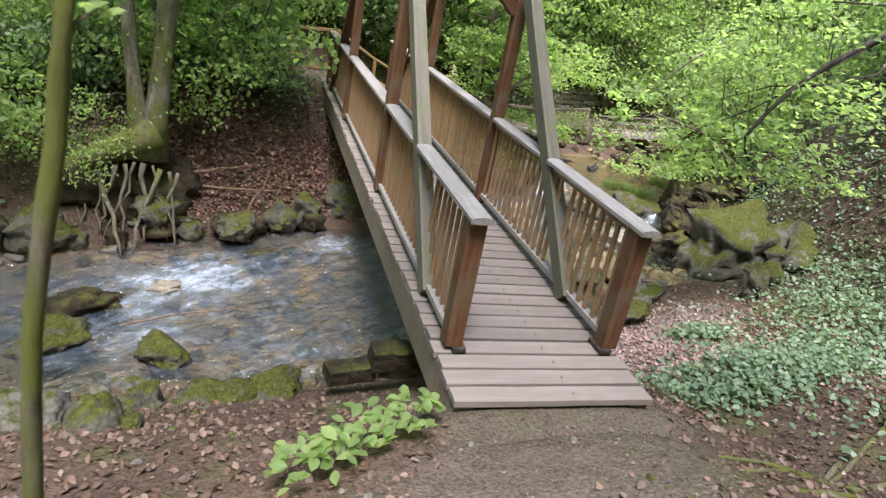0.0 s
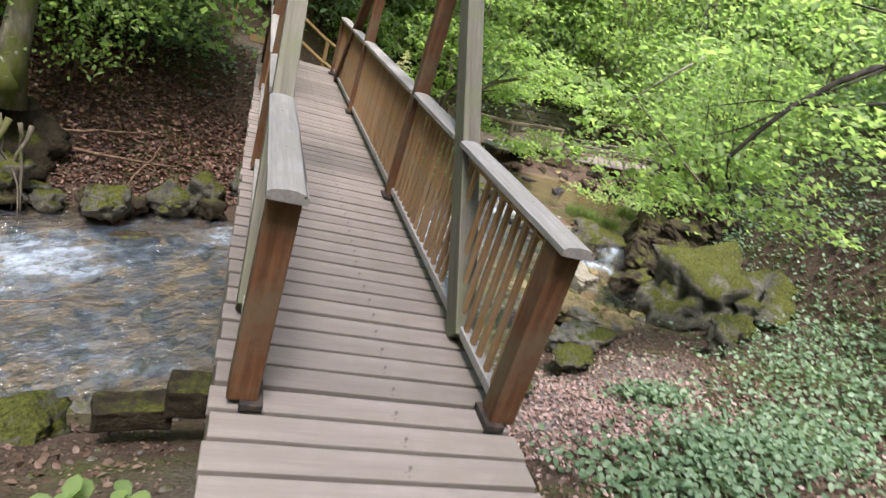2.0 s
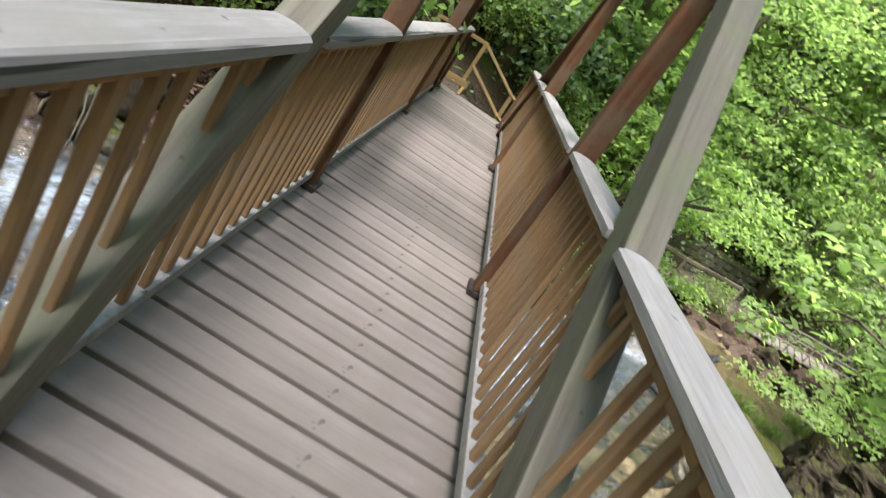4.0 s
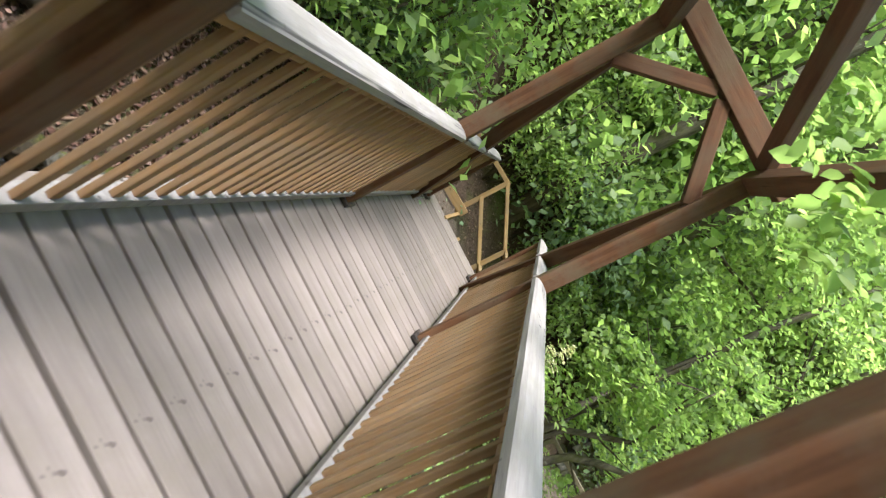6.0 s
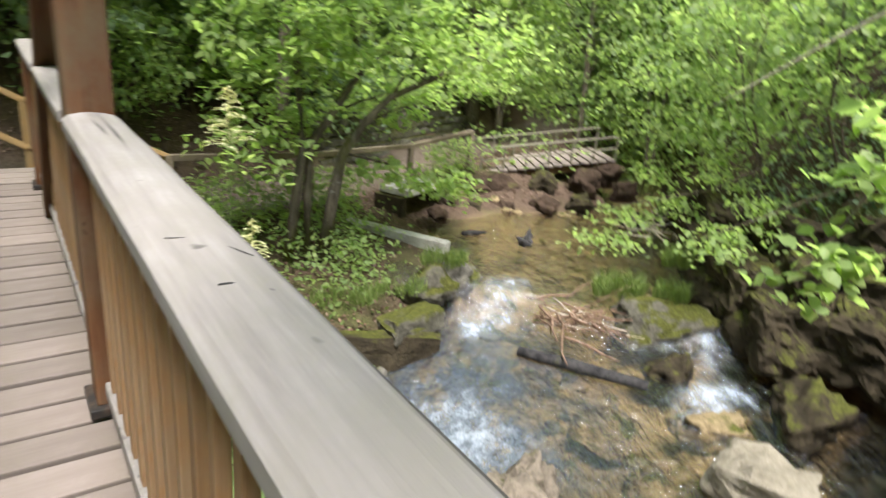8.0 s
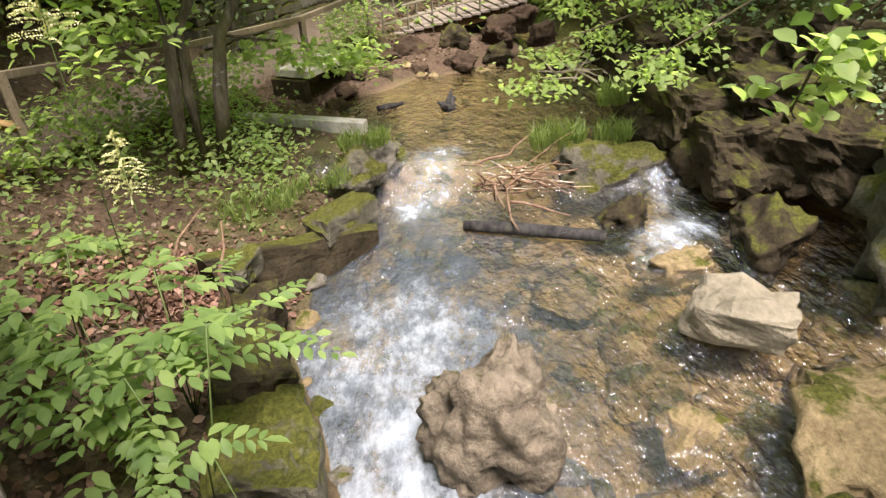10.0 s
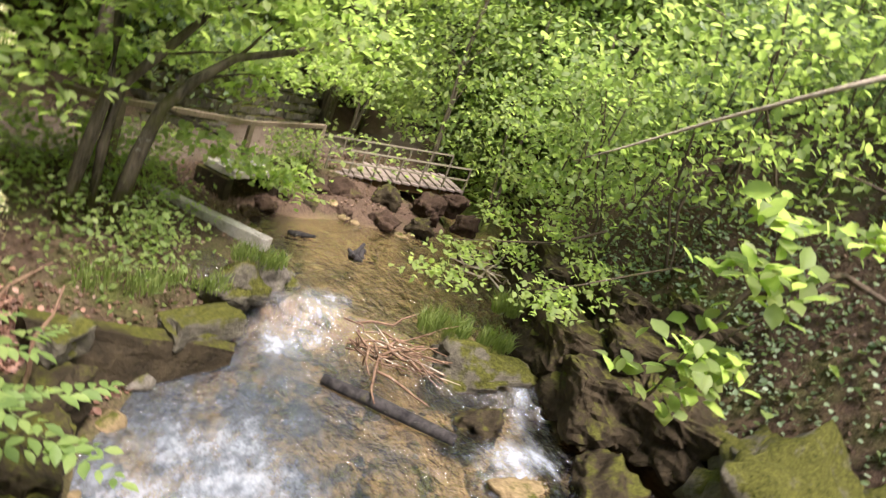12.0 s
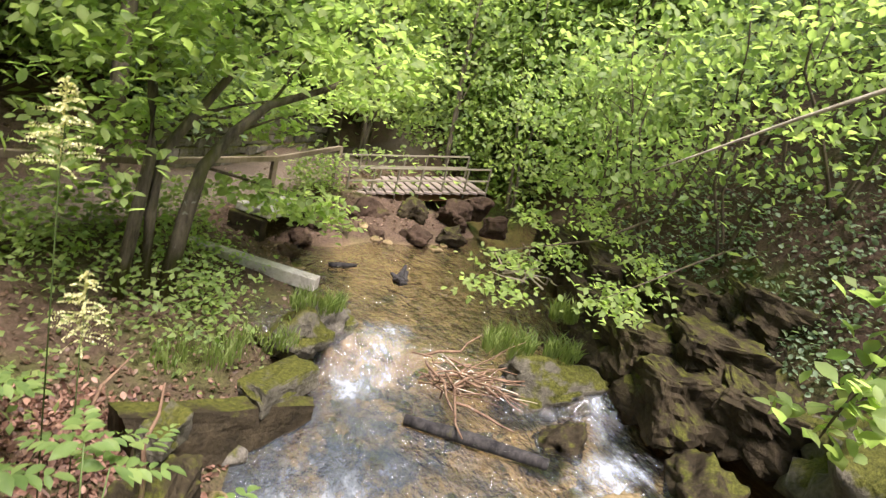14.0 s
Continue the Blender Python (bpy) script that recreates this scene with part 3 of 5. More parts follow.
for sx in (-1, 1):
    x = sx * CX
    for k, y in enumerate(POSTS):
        tall = k in (1, 2)
        me = post_tall if tall else post_short
        put("post", me, bridge, Matrix.Translation((x, y + PW / 2, 0.03 + (2.47 if tall else 0.95) / 2)))
        put("post_shoe", shoe_mesh, bridge, Matrix.Translation((sx * 0.575, y + PW / 2, 0.018)), "dark iron foot plate")
    # struts up to the tall posts
    timber("strut", (x, ST_A[0], ST_A[1]), (x, ST_B[0], ST_B[1]), 0.125, 0.165, M_STRUT, bridge, "grey weathered slanting strut")
    timber("strut", (x, END - ST_A[0], ST_A[1]), (x, END - ST_B[0], ST_B[1]), 0.125, 0.14, M_TOP, bridge)
    timber("top_beam", (x, TOWERS[0] - 0.05, 2.56), (x, TOWERS[1] + PW + 0.05, 2.56), 0.13, 0.13, M_TOP, bridge)
    # rails between the uprights
    def strut_y(z):
        return ST_A[0] + (ST_B[0] - ST_A[0]) * (z - ST_A[1]) / (ST_B[1] - ST_A[1])
    ycap = strut_y(1.0)
    half = 0.095
    spans = ((-0.07, ycap - half), (ycap + half, 3.19), (3.32, 6.62), (6.75, END - ycap - half), (END - ycap + half, END + 0.07))
    for a, b in spans:
        vs, fs = rail_cap(b - a)
        put("handrail", mesh_of("handrail", vs, fs, M_CAP), bridge, Matrix.Translation((x, (a + b) / 2, 0.998)), "pale grey weathered handrail")
    for a, b in ((0.13, 3.19), (3.32, 6.62), (6.75, 9.73)):
        timber("bottom_rail", (x, a, 0.095), (x, b, 0.095), 0.075, 0.055, M_CAP, bridge)
        timber("top_rail", (x, a, 0.945), (x, b, 0.945), 0.045, 0.06, M_BAL, bridge)
        n = int(round((b - a) / 0.129))
        for i in range(n):
            y = a + (b - a) * (i + 0.5) / n
            if min(abs(y - strut_y(0.5)), abs(END - y - strut_y(0.5))) < 0.05:
                continue
            m = Matrix.Translation((x - sx * 0.012, y + rp.uniform(-0.006, 0.006), 0.53)) @ Euler((rp.uniform(-0.008, 0.008), 0, rp.uniform(-0.06, 0.06))).to_matrix().to_4x4()
            put("baluster", bal_meshes[i % 3], bridge, m)
for y in TOWERS:
    yc = y + PW / 2
    timber("tie_beam", (-0.80, yc, 2.72), (0.80, yc, 2.72), 0.14, 0.17, M_TOP, bridge)
    for sx in (-1, 1):
        timber("knee_brace", (sx * 0.56, yc, 2.14), (sx * 0.04, yc, 2.63), 0.105, 0.105, M_TOP, bridge)
timber("wind_brace", (0.55, TOWERS[1], 2.66), (-0.52, TOWERS[0] + 0.2, 2.66), 0.1, 0.1, M_TOP, bridge)

# drying splits along the top of the upstream handrail
for k, (pts, r) in enumerate(SPLITS):
    limb("split", [Vector((x, y, 1.0235)) for x, y in pts], [r * (0.35 + 0.65 * math.sin(math.pi * (i + 0.6) / len(pts))) for i in range(len(pts))], M_BLACKLOG, bridge, 5, k, "dark drying split in the handrail")

# abutment stones
g_ab = "abutment blocks"
for x, y, z, sx, sy, sz, rz in ((-1.12, 0.98, -0.86, 0.42, 0.2, 0.15, 12), (-0.78, 1.0, -0.72, 0.34, 0.22, 0.2, 4)):
    bm = bevel_box(sx, sy, sz, 0.018)
    bmesh.ops.subdivide_edges(bm, edges=list(bm.edges), cuts=3, use_grid_fill=True)
    for v in bm.verts:
        v.co += 0.014 * noise.noise_vector(v.co * 9 + Vector((x, 0, 0)))
    put("stone_block", finish("stone_block", bm, M_ROCK_DARK), None, pose(x, y, z, 2, 1, rz), "dark squared stone block beside the bridge", "stone block", g_ab)

# ---- rocks ----
def rock_mesh(seed, sx, sy, sz, mat, cuts=6, rough=0.23, sub=4):
    """A boulder: a ball cut by some planes and roughened at two scales."""
    rr = random.Random(seed)
    bm = bmesh.new()
    bmesh.ops.create_icosphere(bm, subdivisions=sub, radius=1)
    planes = []
    for _ in range(cuts):
        d = Vector((rr.gauss(0, 1), rr.gauss(0, 1), rr.gauss(0, 0.8))).normalized()
        planes.append((d, rr.uniform(0.52, 0.82)))
    for v in bm.verts:
        for d, k in planes:
            e = v.co.dot(d) - k
            if e > 0:
                v.co -= d * e * 0.92
        n = v.co.normalized()
        crag = abs(noise.noise(n * 2.7 + Vector((seed, 3, 0))))
        v.co += n * (rough * noise.noise(n * 1.6 + Vector((seed, 0, 0))) - rough * 1.1 * crag + rough * 0.5 * noise.noise(n * 5.5 + Vector((0, seed, 0))) + rough * 0.3 * noise.noise(n * 12 + Vector((0, 0, seed))))
        v.co = Vector((v.co.x * sx, v.co.y * sy, v.co.z * sz))
    return finish("boulder", bm, mat, True)


def boulder(x, y, z, sx, sy, sz, mat, seed, label, rz=0, tilt=0, group="", cuts=9, name="boulder", sub=4):
    cuts += 8
    return put(name, rock_mesh(seed, sx, sy, sz, mat, cuts, sub=sub), None, pose(x, y, z, tilt, 0, rz), label, "rock", group)


GB = "boulders in the stream"
MOSSY = "moss-covered boulder at the edge of the stream"
WET = "wet grey boulder standing in the stream"
boulder(2.8, 6.8, -1.68, 0.46, 0.44, 0.56, M_ROCK_TAWNY, 311, "large rough grey boulder amid white water", 20, 0, GB, -3, sub=5)
boulder(2.55, 6.15, -1.95, 0.32, 0.28, 0.25, M_ROCK_MOSS, 12, "low brown mossy rock in the stream", 50, 0, GB)
def slab(x, y, z, sx, sy, sz, mat, seed, label, r=(0, 0, 0), worn=1.0):
    """A broken block: flat sides, chipped edges."""
    bm = bevel_box(sx, sy, sz, min(sx, sy, sz) * 0.12)
    bmesh.ops.subdivide_edges(bm, edges=list(bm.edges), cuts=4 if worn == 1 else 9, use_grid_fill=True)
    for v in bm.verts:
        q = v.co * 5 + Vector((seed, 0, 0))
        v.co += v.co.normalized() * worn * (0.09 * noise.noise(q * 0.7) + 0.04 * noise.noise(q * 2.2) + 0.02 * noise.noise(q * 5))
        v.co.x += 0.18 * v.co.y
    return put("stone_slab", finish("stone_slab", bm, mat, False), None, pose(x, y, z, *r), label, "rock", GB)


slab(4.72, 6.2, -1.6, 0.68, 0.4, 0.28, M_ROCK_PALE, 13, "pale flat block of dry limestone", (12, 7, -62))
boulder(4.3, 5.15, -1.78, 0.78, 0.66, 0.34, M_ROCK_TAN, 14, "broad rounded tan rock with yellow moss", 10, 0, GB, 4, sub=4)
boulder(3.75, 6.0, -1.92, 0.42, 0.34, 0.18, M_ROCK_TAN, 15, "flat orange-tan wet rock", 30, 0, GB)
boulder(5.35, 6.95, -1.85, 0.5, 0.32, 0.18, M_ROCK_TAN, 16, "flat orange-tan wet rock", -20, 0, GB)
boulder(3.4, 5.1, -1.85, 0.42, 0.4, 0.22, M_ROCK, 17, "low grey stone at the water's edge", 70, 0, GB)
boulder(2.9, 5.3, -1.95, 0.36, 0.3, 0.18, M_ROCK, 18, "low grey stone at the water's edge", 15, 0, GB)
boulder(6.6, 5.4, -1.3, 1.5, 1.15, 1.0, M_ROCK_MOSS, 19, "great mossy boulder on the bank", 15, 0, "boulders on the bank", 7, sub=4)
boulder(7.5, 4.35, -1.0, 1.15, 0.85, 0.8, M_ROCK_MOSS, 20, "great grey boulder among leaves", -25, 0, "boulders on the bank", 8, sub=4)
boulder(6.2, 4.25, -1.25, 0.42, 0.36, 0.36, M_ROCK_MOSS, 21, "rounded mossy stone among fallen leaves", 0, 0, "boulders on the bank")
boulder(5.5, 3.6, -1.05, 0.24, 0.22, 0.38, M_ROCK_MOSS, 22, "upright mossy stone among fallen leaves", 0, 0, "boulders on the bank")
boulder(7.6, 3.3, -0.7, 0.62, 0.45, 0.36, M_ROCK_MOSS, 23, "rounded mossy stone among fallen leaves", 40, 0, "boulders on the bank")
boulder(6.15, 8.3, -1.62, 0.78, 0.36, 0.36, M_ROCK_MOSS, 24, "mossy rock island between two small falls", -42, 0, GB, 5, sub=4)
boulder(5.75, 7.75, -1.78, 0.4, 0.3, 0.3, M_ROCK_DARK, 25, "dark wet rock under the falls", 0, 0, GB)
for k, (x, y, z, sx, sy, sz, rz) in enumerate(((6.85, 7.35, -1.35, 1.0, 0.7, 0.7, 55), (7.25, 8.0, -1.25, 1.1, 0.75, 0.8, 62), (7.75, 8.65, -1.2, 1.1, 0.7, 0.7, 50), (7.5, 7.3, -0.95, 1.2, 0.8, 0.6, 40), (8.1, 8.0, -0.75, 1.3, 0.8, 0.6, 58), (8.5, 9.0, -0.85, 1.2, 0.8, 0.7, 45), (7.2, 6.6, -1.2, 0.9, 0.8, 0.7, 20), (8.2, 7.0, -0.55, 1.2, 0.9, 0.6, 30), (9.0, 9.9, -0.95, 1.2, 0.8, 0.7, 60))):
    slab(x, y, z, sx, sy, sz, M_ROCK_DARK, 60 + 7 * k, "dark wet rock face beside the fall", (8 * math.sin(k * 2.1), 9 * math.cos(k * 1.7), rz), 1.7)
boulder(6.1, 6.55, -1.7, 0.62, 0.42, 0.34, M_ROCK_DARK, 128, "dark low stone sloping into the water", 20, 0, "boulders on the bank", 6)
boulder(5.9, 5.75, -1.88, 0.42, 0.3, 0.2, M_ROCK_TAN, 129, "flat orange-tan wet rock", 80, 0, GB)
boulder(4.72, 10.15, -1.5, 0.5, 0.34, 0.27, M_ROCK, 28, "grey rock beside the foaming water", 25, 0, GB, 6, sub=4)
boulder(4.2, 9.95, -1.45, 0.45, 0.35, 0.3, M_ROCK_MOSS, 29, MOSSY, 0, 0, GB)
boulder(3.75, 4.1, -1.62, 0.66, 0.34, 0.24, M_ROCK, 30, "long grey rock on the gravel bank", 15, 0, GB, 7, sub=4)
boulder(3.3, 3.35, -1.52, 0.42, 0.27, 0.22, M_ROCK_MOSS, 31, MOSSY, 40, 0, GB)
boulder(2.2, 2.6, -1.4, 0.28, 0.22, 0.16, M_ROCK, 32, "low grey stone at the water's edge", 0, 0, GB)
boulder(4.1, 4.55, -1.55, 0.3, 0.2, 0.12, M_ROCK_PALE, 33, "pale flat stone at the water's edge", -30, 0, GB, 8)
boulder(4.6, 7.55, -2.05, 0.5, 0.4, 0.2, M_ROCK_TAN, 34, "flat orange-tan wet rock", 30, 0, GB)
# down-stream side
boulder(-2.2, 5.72, -1.62, 0.36, 0.32, 0.3, M_ROCK_MOSS, 41, MOSSY, 0, 0, GB, 3)
boulder(-1.58, 6.35, -1.66, 0.38, 0.34, 0.3, M_ROCK_MOSS, 42, MOSSY, 20, 0, GB, 3)
boulder(-1.1, 6.6, -1.6, 0.4, 0.32, 0.34, M_ROCK_MOSS, 43, MOSSY, 70, 0, GB, 3)
boulder(-0.5, 7.0, -1.5, 0.5, 0.4, 0.4, M_ROCK_MOSS, 44, MOSSY, 10, 0, GB, 4)
boulder(-3.3, 5.75, -1.5, 0.4, 0.36, 0.36, M_ROCK_MOSS, 45, MOSSY, 0, 0, GB, 4)
boulder(-4.6, 5.2, -1.6, 0.5, 0.4, 0.42, M_ROCK_MOSS, 46, MOSSY, 30, 0, GB, 4)
boulder(-5.4, 5.0, -1.5, 0.55, 0.45, 0.4, M_ROCK_MOSS, 47, MOSSY, 80, 0, GB, 4)
boulder(-3.75, 3.75, -1.85, 0.52, 0.42, 0.24, M_ROCK_DARK, 48, "dark mossy rock standing in the stream", 0, 0, GB, 5)
boulder(-2.85, 2.62, -1.80, 0.34, 0.3, 0.26, M_ROCK_MOSS, 49, "dark mossy rock standing in the stream", 0, 0, GB, 4)
boulder(-3.95, 2.9, -1.86, 0.5, 0.36, 0.26, M_ROCK_MOSS, 50, "dark mossy rock standing in the stream", 25, 0, GB, 5)
boulder(-1.8, 5.5, -1.92, 0.4, 0.26, 0.17, M_ROCK_DARK, 51, WET, 15, 0, GB)
boulder(-3.0, 4.2, -1.86, 0.3, 0.16, 0.1, M_ROCK_PALE, 52, "pale wet stone in the rapids", 15, 0, GB)
boulder(-2.72, 0.72, -1.05, 0.28, 0.22, 0.4, M_ROCK_MOSS, 53, MOSSY, 15, 0, GB)
boulder(-2.28, 0.82, -1.12, 0.52, 0.3, 0.3, M_ROCK_MOSS, 54, MOSSY, 10, 0, GB)
boulder(-1.7, 1.0, -1.15, 0.4, 0.28, 0.24, M_ROCK_MOSS, 55, MOSSY, 60, 0, GB)
boulder(-2.85, 0.02, -0.72, 0.4, 0.34, 0.42, M_ROCK_MOSS, 56, "tall grey stone with yellow moss on the bank", 15, 0, GB)
boulder(-3.35, 0.3, -0.95, 0.45, 0.36, 0.34, M_ROCK, 57, "low grey stone at the water's edge", 35, 0, GB)
boulder(-4.1, 1.3, -1.5, 0.55, 0.36, 0.3, M_ROCK, 58, "low grey stone at the water's edge", 0, 0, GB)
boulder(-0.3, 1.75, -1.35, 0.5, 0.36, 0.32, M_ROCK_DARK, 59, "dark rock under the bridge", 0, 0, GB)
boulder(-1.0, 1.75, -1.45, 0.3, 0.24, 0.2, M_ROCK, 60, WET, 0, 0, GB)
for k in range(13):
    x = -6.6 + 0.47 * k
    y = float(along(NORTH, x)) + 0.1 * math.sin(3.1 * k)
    r = 0.26 + 0.13 * math.sin(1.9 * k) ** 2
    boulder(x, y, float(water_z(x, y)) + 0.12, r * 0.85, r * 0.7, r * 0.7, (M_ROCK_DARK, M_ROCK_DARK, M_ROCK_MOSS)[k % 3], 160 + k, "dark mossy stone lining the far shore", 50 * k, 0, "stones lining the shore", sub=3)
# far shore of the pool
M_EARTH = rock_material("reddish_earth", (0.018, 0.012, 0.008), (0.068, 0.044, 0.030), 0.12)
for k, (x, y, z, s) in enumerate(((5.9, 12.35, -1.35, 0.4), (6.7, 12.5, -1.3, 0.34), (7.3, 12.4, -1.35, 0.42), (7.9, 12.1, -1.3, 0.5), (8.6, 11.9, -1.25, 0.45), (6.3, 12.6, -1.2, 0.3), (5.45, 12.0, -1.35, 0.3), (8.9, 10.9, -1.3, 0.4), (7.0, 13.0, -1.2, 0.55), (7.7, 13.0, -1.15, 0.6), (8.5, 12.8, -1.1, 0.65), (9.2, 12.4, -1.05, 0.6), (9.6, 11.8, -1.1, 0.55), (6.2, 12.9, -1.2, 0.4), (9.9, 12.5, -0.9, 0.6))):
    boulder(x, y, z - 0.12, s * 0.72, s * 0.6, s * 0.5, (M_EARTH, M_ROCK_DARK, M_EARTH)[k % 3], 70 + k, "dark earthy stone on the far shore of the pool", 40 * k, 0, "stones of the far shore")

# slabs of the old weir
def ledge(tip, top, foot, back, seed):
    """A leaning wedge of stone that tapers to the water."""
    tip, top, foot, back = (Vector(p) for p in (tip, top, foot, back))
    bm = bmesh.new()
    drop = Vector((0, 0, -0.25))
    vs = [bm.verts.new(p) for p in (top, foot, tip + Vector((0, 0, 0.05)), tip + drop * 0.5, back, back + drop * 2, tip + Vector((0.05, 0.12, 0.06)), tip + Vector((0.05, 0.12, -0.15)))]
    for f in ((0, 1, 3, 2), (4, 6, 7, 5), (0, 2, 6, 4), (1, 5, 7, 3), (0, 4, 5, 1), (2, 3, 7, 6)):
        bm.faces.new([vs[k] for k in f])
    bmesh.ops.subdivide_edges(bm, edges=list(bm.edges), cuts=7, use_grid_fill=True)
    bmesh.ops.recalc_face_normals(bm, faces=list(bm.faces))
    for v in bm.verts:
        q = v.co * 4 + Vector((seed, 0, 0))
        v.co += 0.035 * noise.noise_vector(q) + 0.015 * noise.noise_vector(q * 3.1)
    return put("stone_ledge", finish("stone_ledge", bm, M_ROCK_DARK, False), None, None, "long dark leaning ledge stone tapering to the water", "rock", GB)


ledge((3.82, 9.12, -1.68), (2.15, 8.98, -1.18), (2.42, 8.72, -1.95), (2.2, 9.3, -1.28), 4)
slab(2.33, 8.78, -1.22, 0.32, 0.2, 0.24, M_ROCK_MOSS, 52, "yellow mossy block at the end of the ledge", (10, -8, 30))
for k, (x, y, z, sx, sy, sz, rz) in enumerate(((1.62, 7.35, -1.55, 0.8, 0.5, 0.5, 62), (1.9, 7.95, -1.5, 0.7, 0.45, 0.5, 68), (1.25, 6.85, -1.6, 0.7, 0.5, 0.4, 40), (2.15, 8.5, -1.55, 0.6, 0.4, 0.5, 50))):
    slab(x, y, z, sx, sy, sz, (M_ROCK_MOSS, M_ROCK_DARK)[k % 2], 150 + 5 * k, "dark mossy bank stone at the edge of the rapids", (6 * math.sin(k), 5, rz), 1.3)
slab(3.6, 9.36, -1.5, 0.8, 0.3, 0.22, M_ROCK_MOSS, 53, "mossy flat stone beside the falls", (-6, 6, 22))
bm = bevel_box(1.62, 0.17, 0.15, 0.012)
put("weir_block", finish("weir_block", bm, M_CONCRETE), None, pose(4.6, 11.5, -1.36, 0, 1, -58), "pale concrete kerb beside the pool", "concrete block")

# pebbles and cobbles of the bed
def scatter_rocks(name, pts, sizes, mat, label, seed):
    base = [rock_mesh(seed + k, 1, 0.8, 0.5, mat, 6, 0.3, 2) for k in range(3)]
    co = [np.array([v.co[:] for v in b.vertices]) for b in base]
    fa = [np.array([p.vertices[:] for p in b.polygons]) for b in base]
    gen = np.random.default_rng(seed)
    V, F, o = [], [], 0
    for i, (p, s) in enumerate(zip(pts, sizes)):
        k = i % 3
        a = gen.uniform(0, 6.28)
        R = np.array([[math.cos(a), -math.sin(a), 0], [math.sin(a), math.cos(a), 0], [0, 0, 1]])
        V.append(co[k] @ R.T * s + p)
        F.append(fa[k] + o)
        o += len(co[k])
    me = mesh_of(name, np.concatenate(V).tolist(), np.concatenate(F).tolist(), mat, True)
    return put(name, me, None, None, label, "stones", "", "stuff")


def bed_points(n, gen, x0, x1, lo=-0.25, hi=9):
    x = gen.uniform(x0, x1, n)
    y = along(SOUTH, x) + lo + gen.uniform(0, 1, n) * np.minimum(along(NORTH, x) - along(SOUTH, x) - 2 * lo, hi)
    return np.stack([x, y, land_z(x, y)], 1)


gp = np.random.default_rng(31)
pts = bed_points(420, gp, -7, 6)
scatter_rocks("cobbles", pts, gp.uniform(0.05, 0.2, len(pts)) ** 1.0, M_ROCK, "grey and brown cobbles of the stream bed", 101)
pts = bed_points(260, gp, 0.5, 8.5)
scatter_rocks("cobbles", pts, gp.uniform(0.05, 0.17, len(pts)), M_ROCK_TAN, "tan cobbles of the stream bed", 111)
x = gp.uniform(3.0, 6.0, 70)
y = along(SOUTH, x) + gp.uniform(-0.1, 2.3, 70)
scatter_rocks("bed_stones", np.stack([x, y, land_z(x, y) + 0.03], 1), gp.uniform(0.14, 0.34, 70), M_ROCK_TAN, "rounded tan stones under shallow clear water", 131)
x = gp.uniform(2.0, 4.6, 420)
y = gp.uniform(1.4, 4.2, 420)
scatter_rocks("gravel_stones", np.stack([x, y, land_z(x, y)], 1), gp.uniform(0.015, 0.06, 420), M_ROCK_PALE, "pale pebbles on the gravel bank", 141)
x = gp.uniform(-4.5, 1.5, 260)
y = gp.uniform(-3.5, 2.0, 260)
k = y < along(SOUTH, x) + 0.2
pts = np.stack([x, y, land_z(x, y)], 1)[k]
scatter_rocks("pebbles", pts, gp.uniform(0.012, 0.04, len(pts)), M_ROCK, "small grey stones strewn on the path", 121)

# ---- driftwood ----
limb("black_log", wander((4.47, 8.67, -1.70), (5.12, 7.55, -1.68), 6, 0.05, 5), [0.05, 0.06, 0.06, 0.065, 0.06, 0.055, 0.05], M_BLACKLOG, None, 8, 1, "wet black log lying across the stream", "log")
drift = thing("driftwood_pile", "tangle of brown driftwood caught on the rocks", "driftwood", (5.2, 8.75, -1.5))
rd = random.Random(9)
for i in range(40):
    a = Vector((rd.uniform(-0.35, 0.25), rd.uniform(-0.2, 0.45), rd.uniform(-0.12, 0.12)))
    d = Vector((rd.uniform(-0.3, 1.0), rd.uniform(-1.0, 0.1), rd.uniform(-0.12, 0.2))).normalized() * rd.uniform(0.3, 0.95)
    r = rd.uniform(0.005, 0.016)
    limb("stick", wander(a, a + d, 4, 0.4, i), [r, r, r * 0.9, r * 0.7, r * 0.5], M_DRIFT if i % 9 else M_PALE, drift, 5, i)
stump = thing("driftwood_stump", "dark knotted root lying in the shallow pool", "driftwood", (6.45, 10.85, -1.5))
for i in range(7):
    a = Vector((rd.uniform(-0.1, 0.1), rd.uniform(-0.1, 0.1), 0.0))
    d = Vector((rd.uniform(-1, 1), rd.uniform(-1, 1), rd.uniform(0.0, 0.7))).normalized() * rd.uniform(0.15, 0.34)
    limb("stick", wander(a, a + d, 3, 0.1, i + 40), [0.06, 0.05, 0.035, 0.02], M_BLACKLOG, stump, 6, i)
limb("branch_on_shore", wander((5.75, 11.5, -1.47), (6.1, 11.35, -1.44), 3, 0.05, 3), [0.03, 0.04, 0.035, 0.02], M_BLACKLOG, None, 6, 2, "short dark branch in the shallow pool", "branch")
brush = thing("brushwood_pile", "pale tangle of dead branches at the pool's edge", "driftwood", (8.6, 10.1, -1.45))
for i in range(22):
    a = Vector((rd.uniform(-0.5, 0.5), rd.uniform(-0.4, 0.4), rd.uniform(0, 0.15)))
    d = Vector((rd.uniform(-1, 1), rd.uniform(-1, 1), rd.uniform(-0.1, 0.5))).normalized() * rd.uniform(0.4, 1.0)
    limb("stick", wander(a, a + d, 4, 0.2, i + 80), [0.018, 0.016, 0.013, 0.01, 0.006], M_PALE, brush, 5, i)
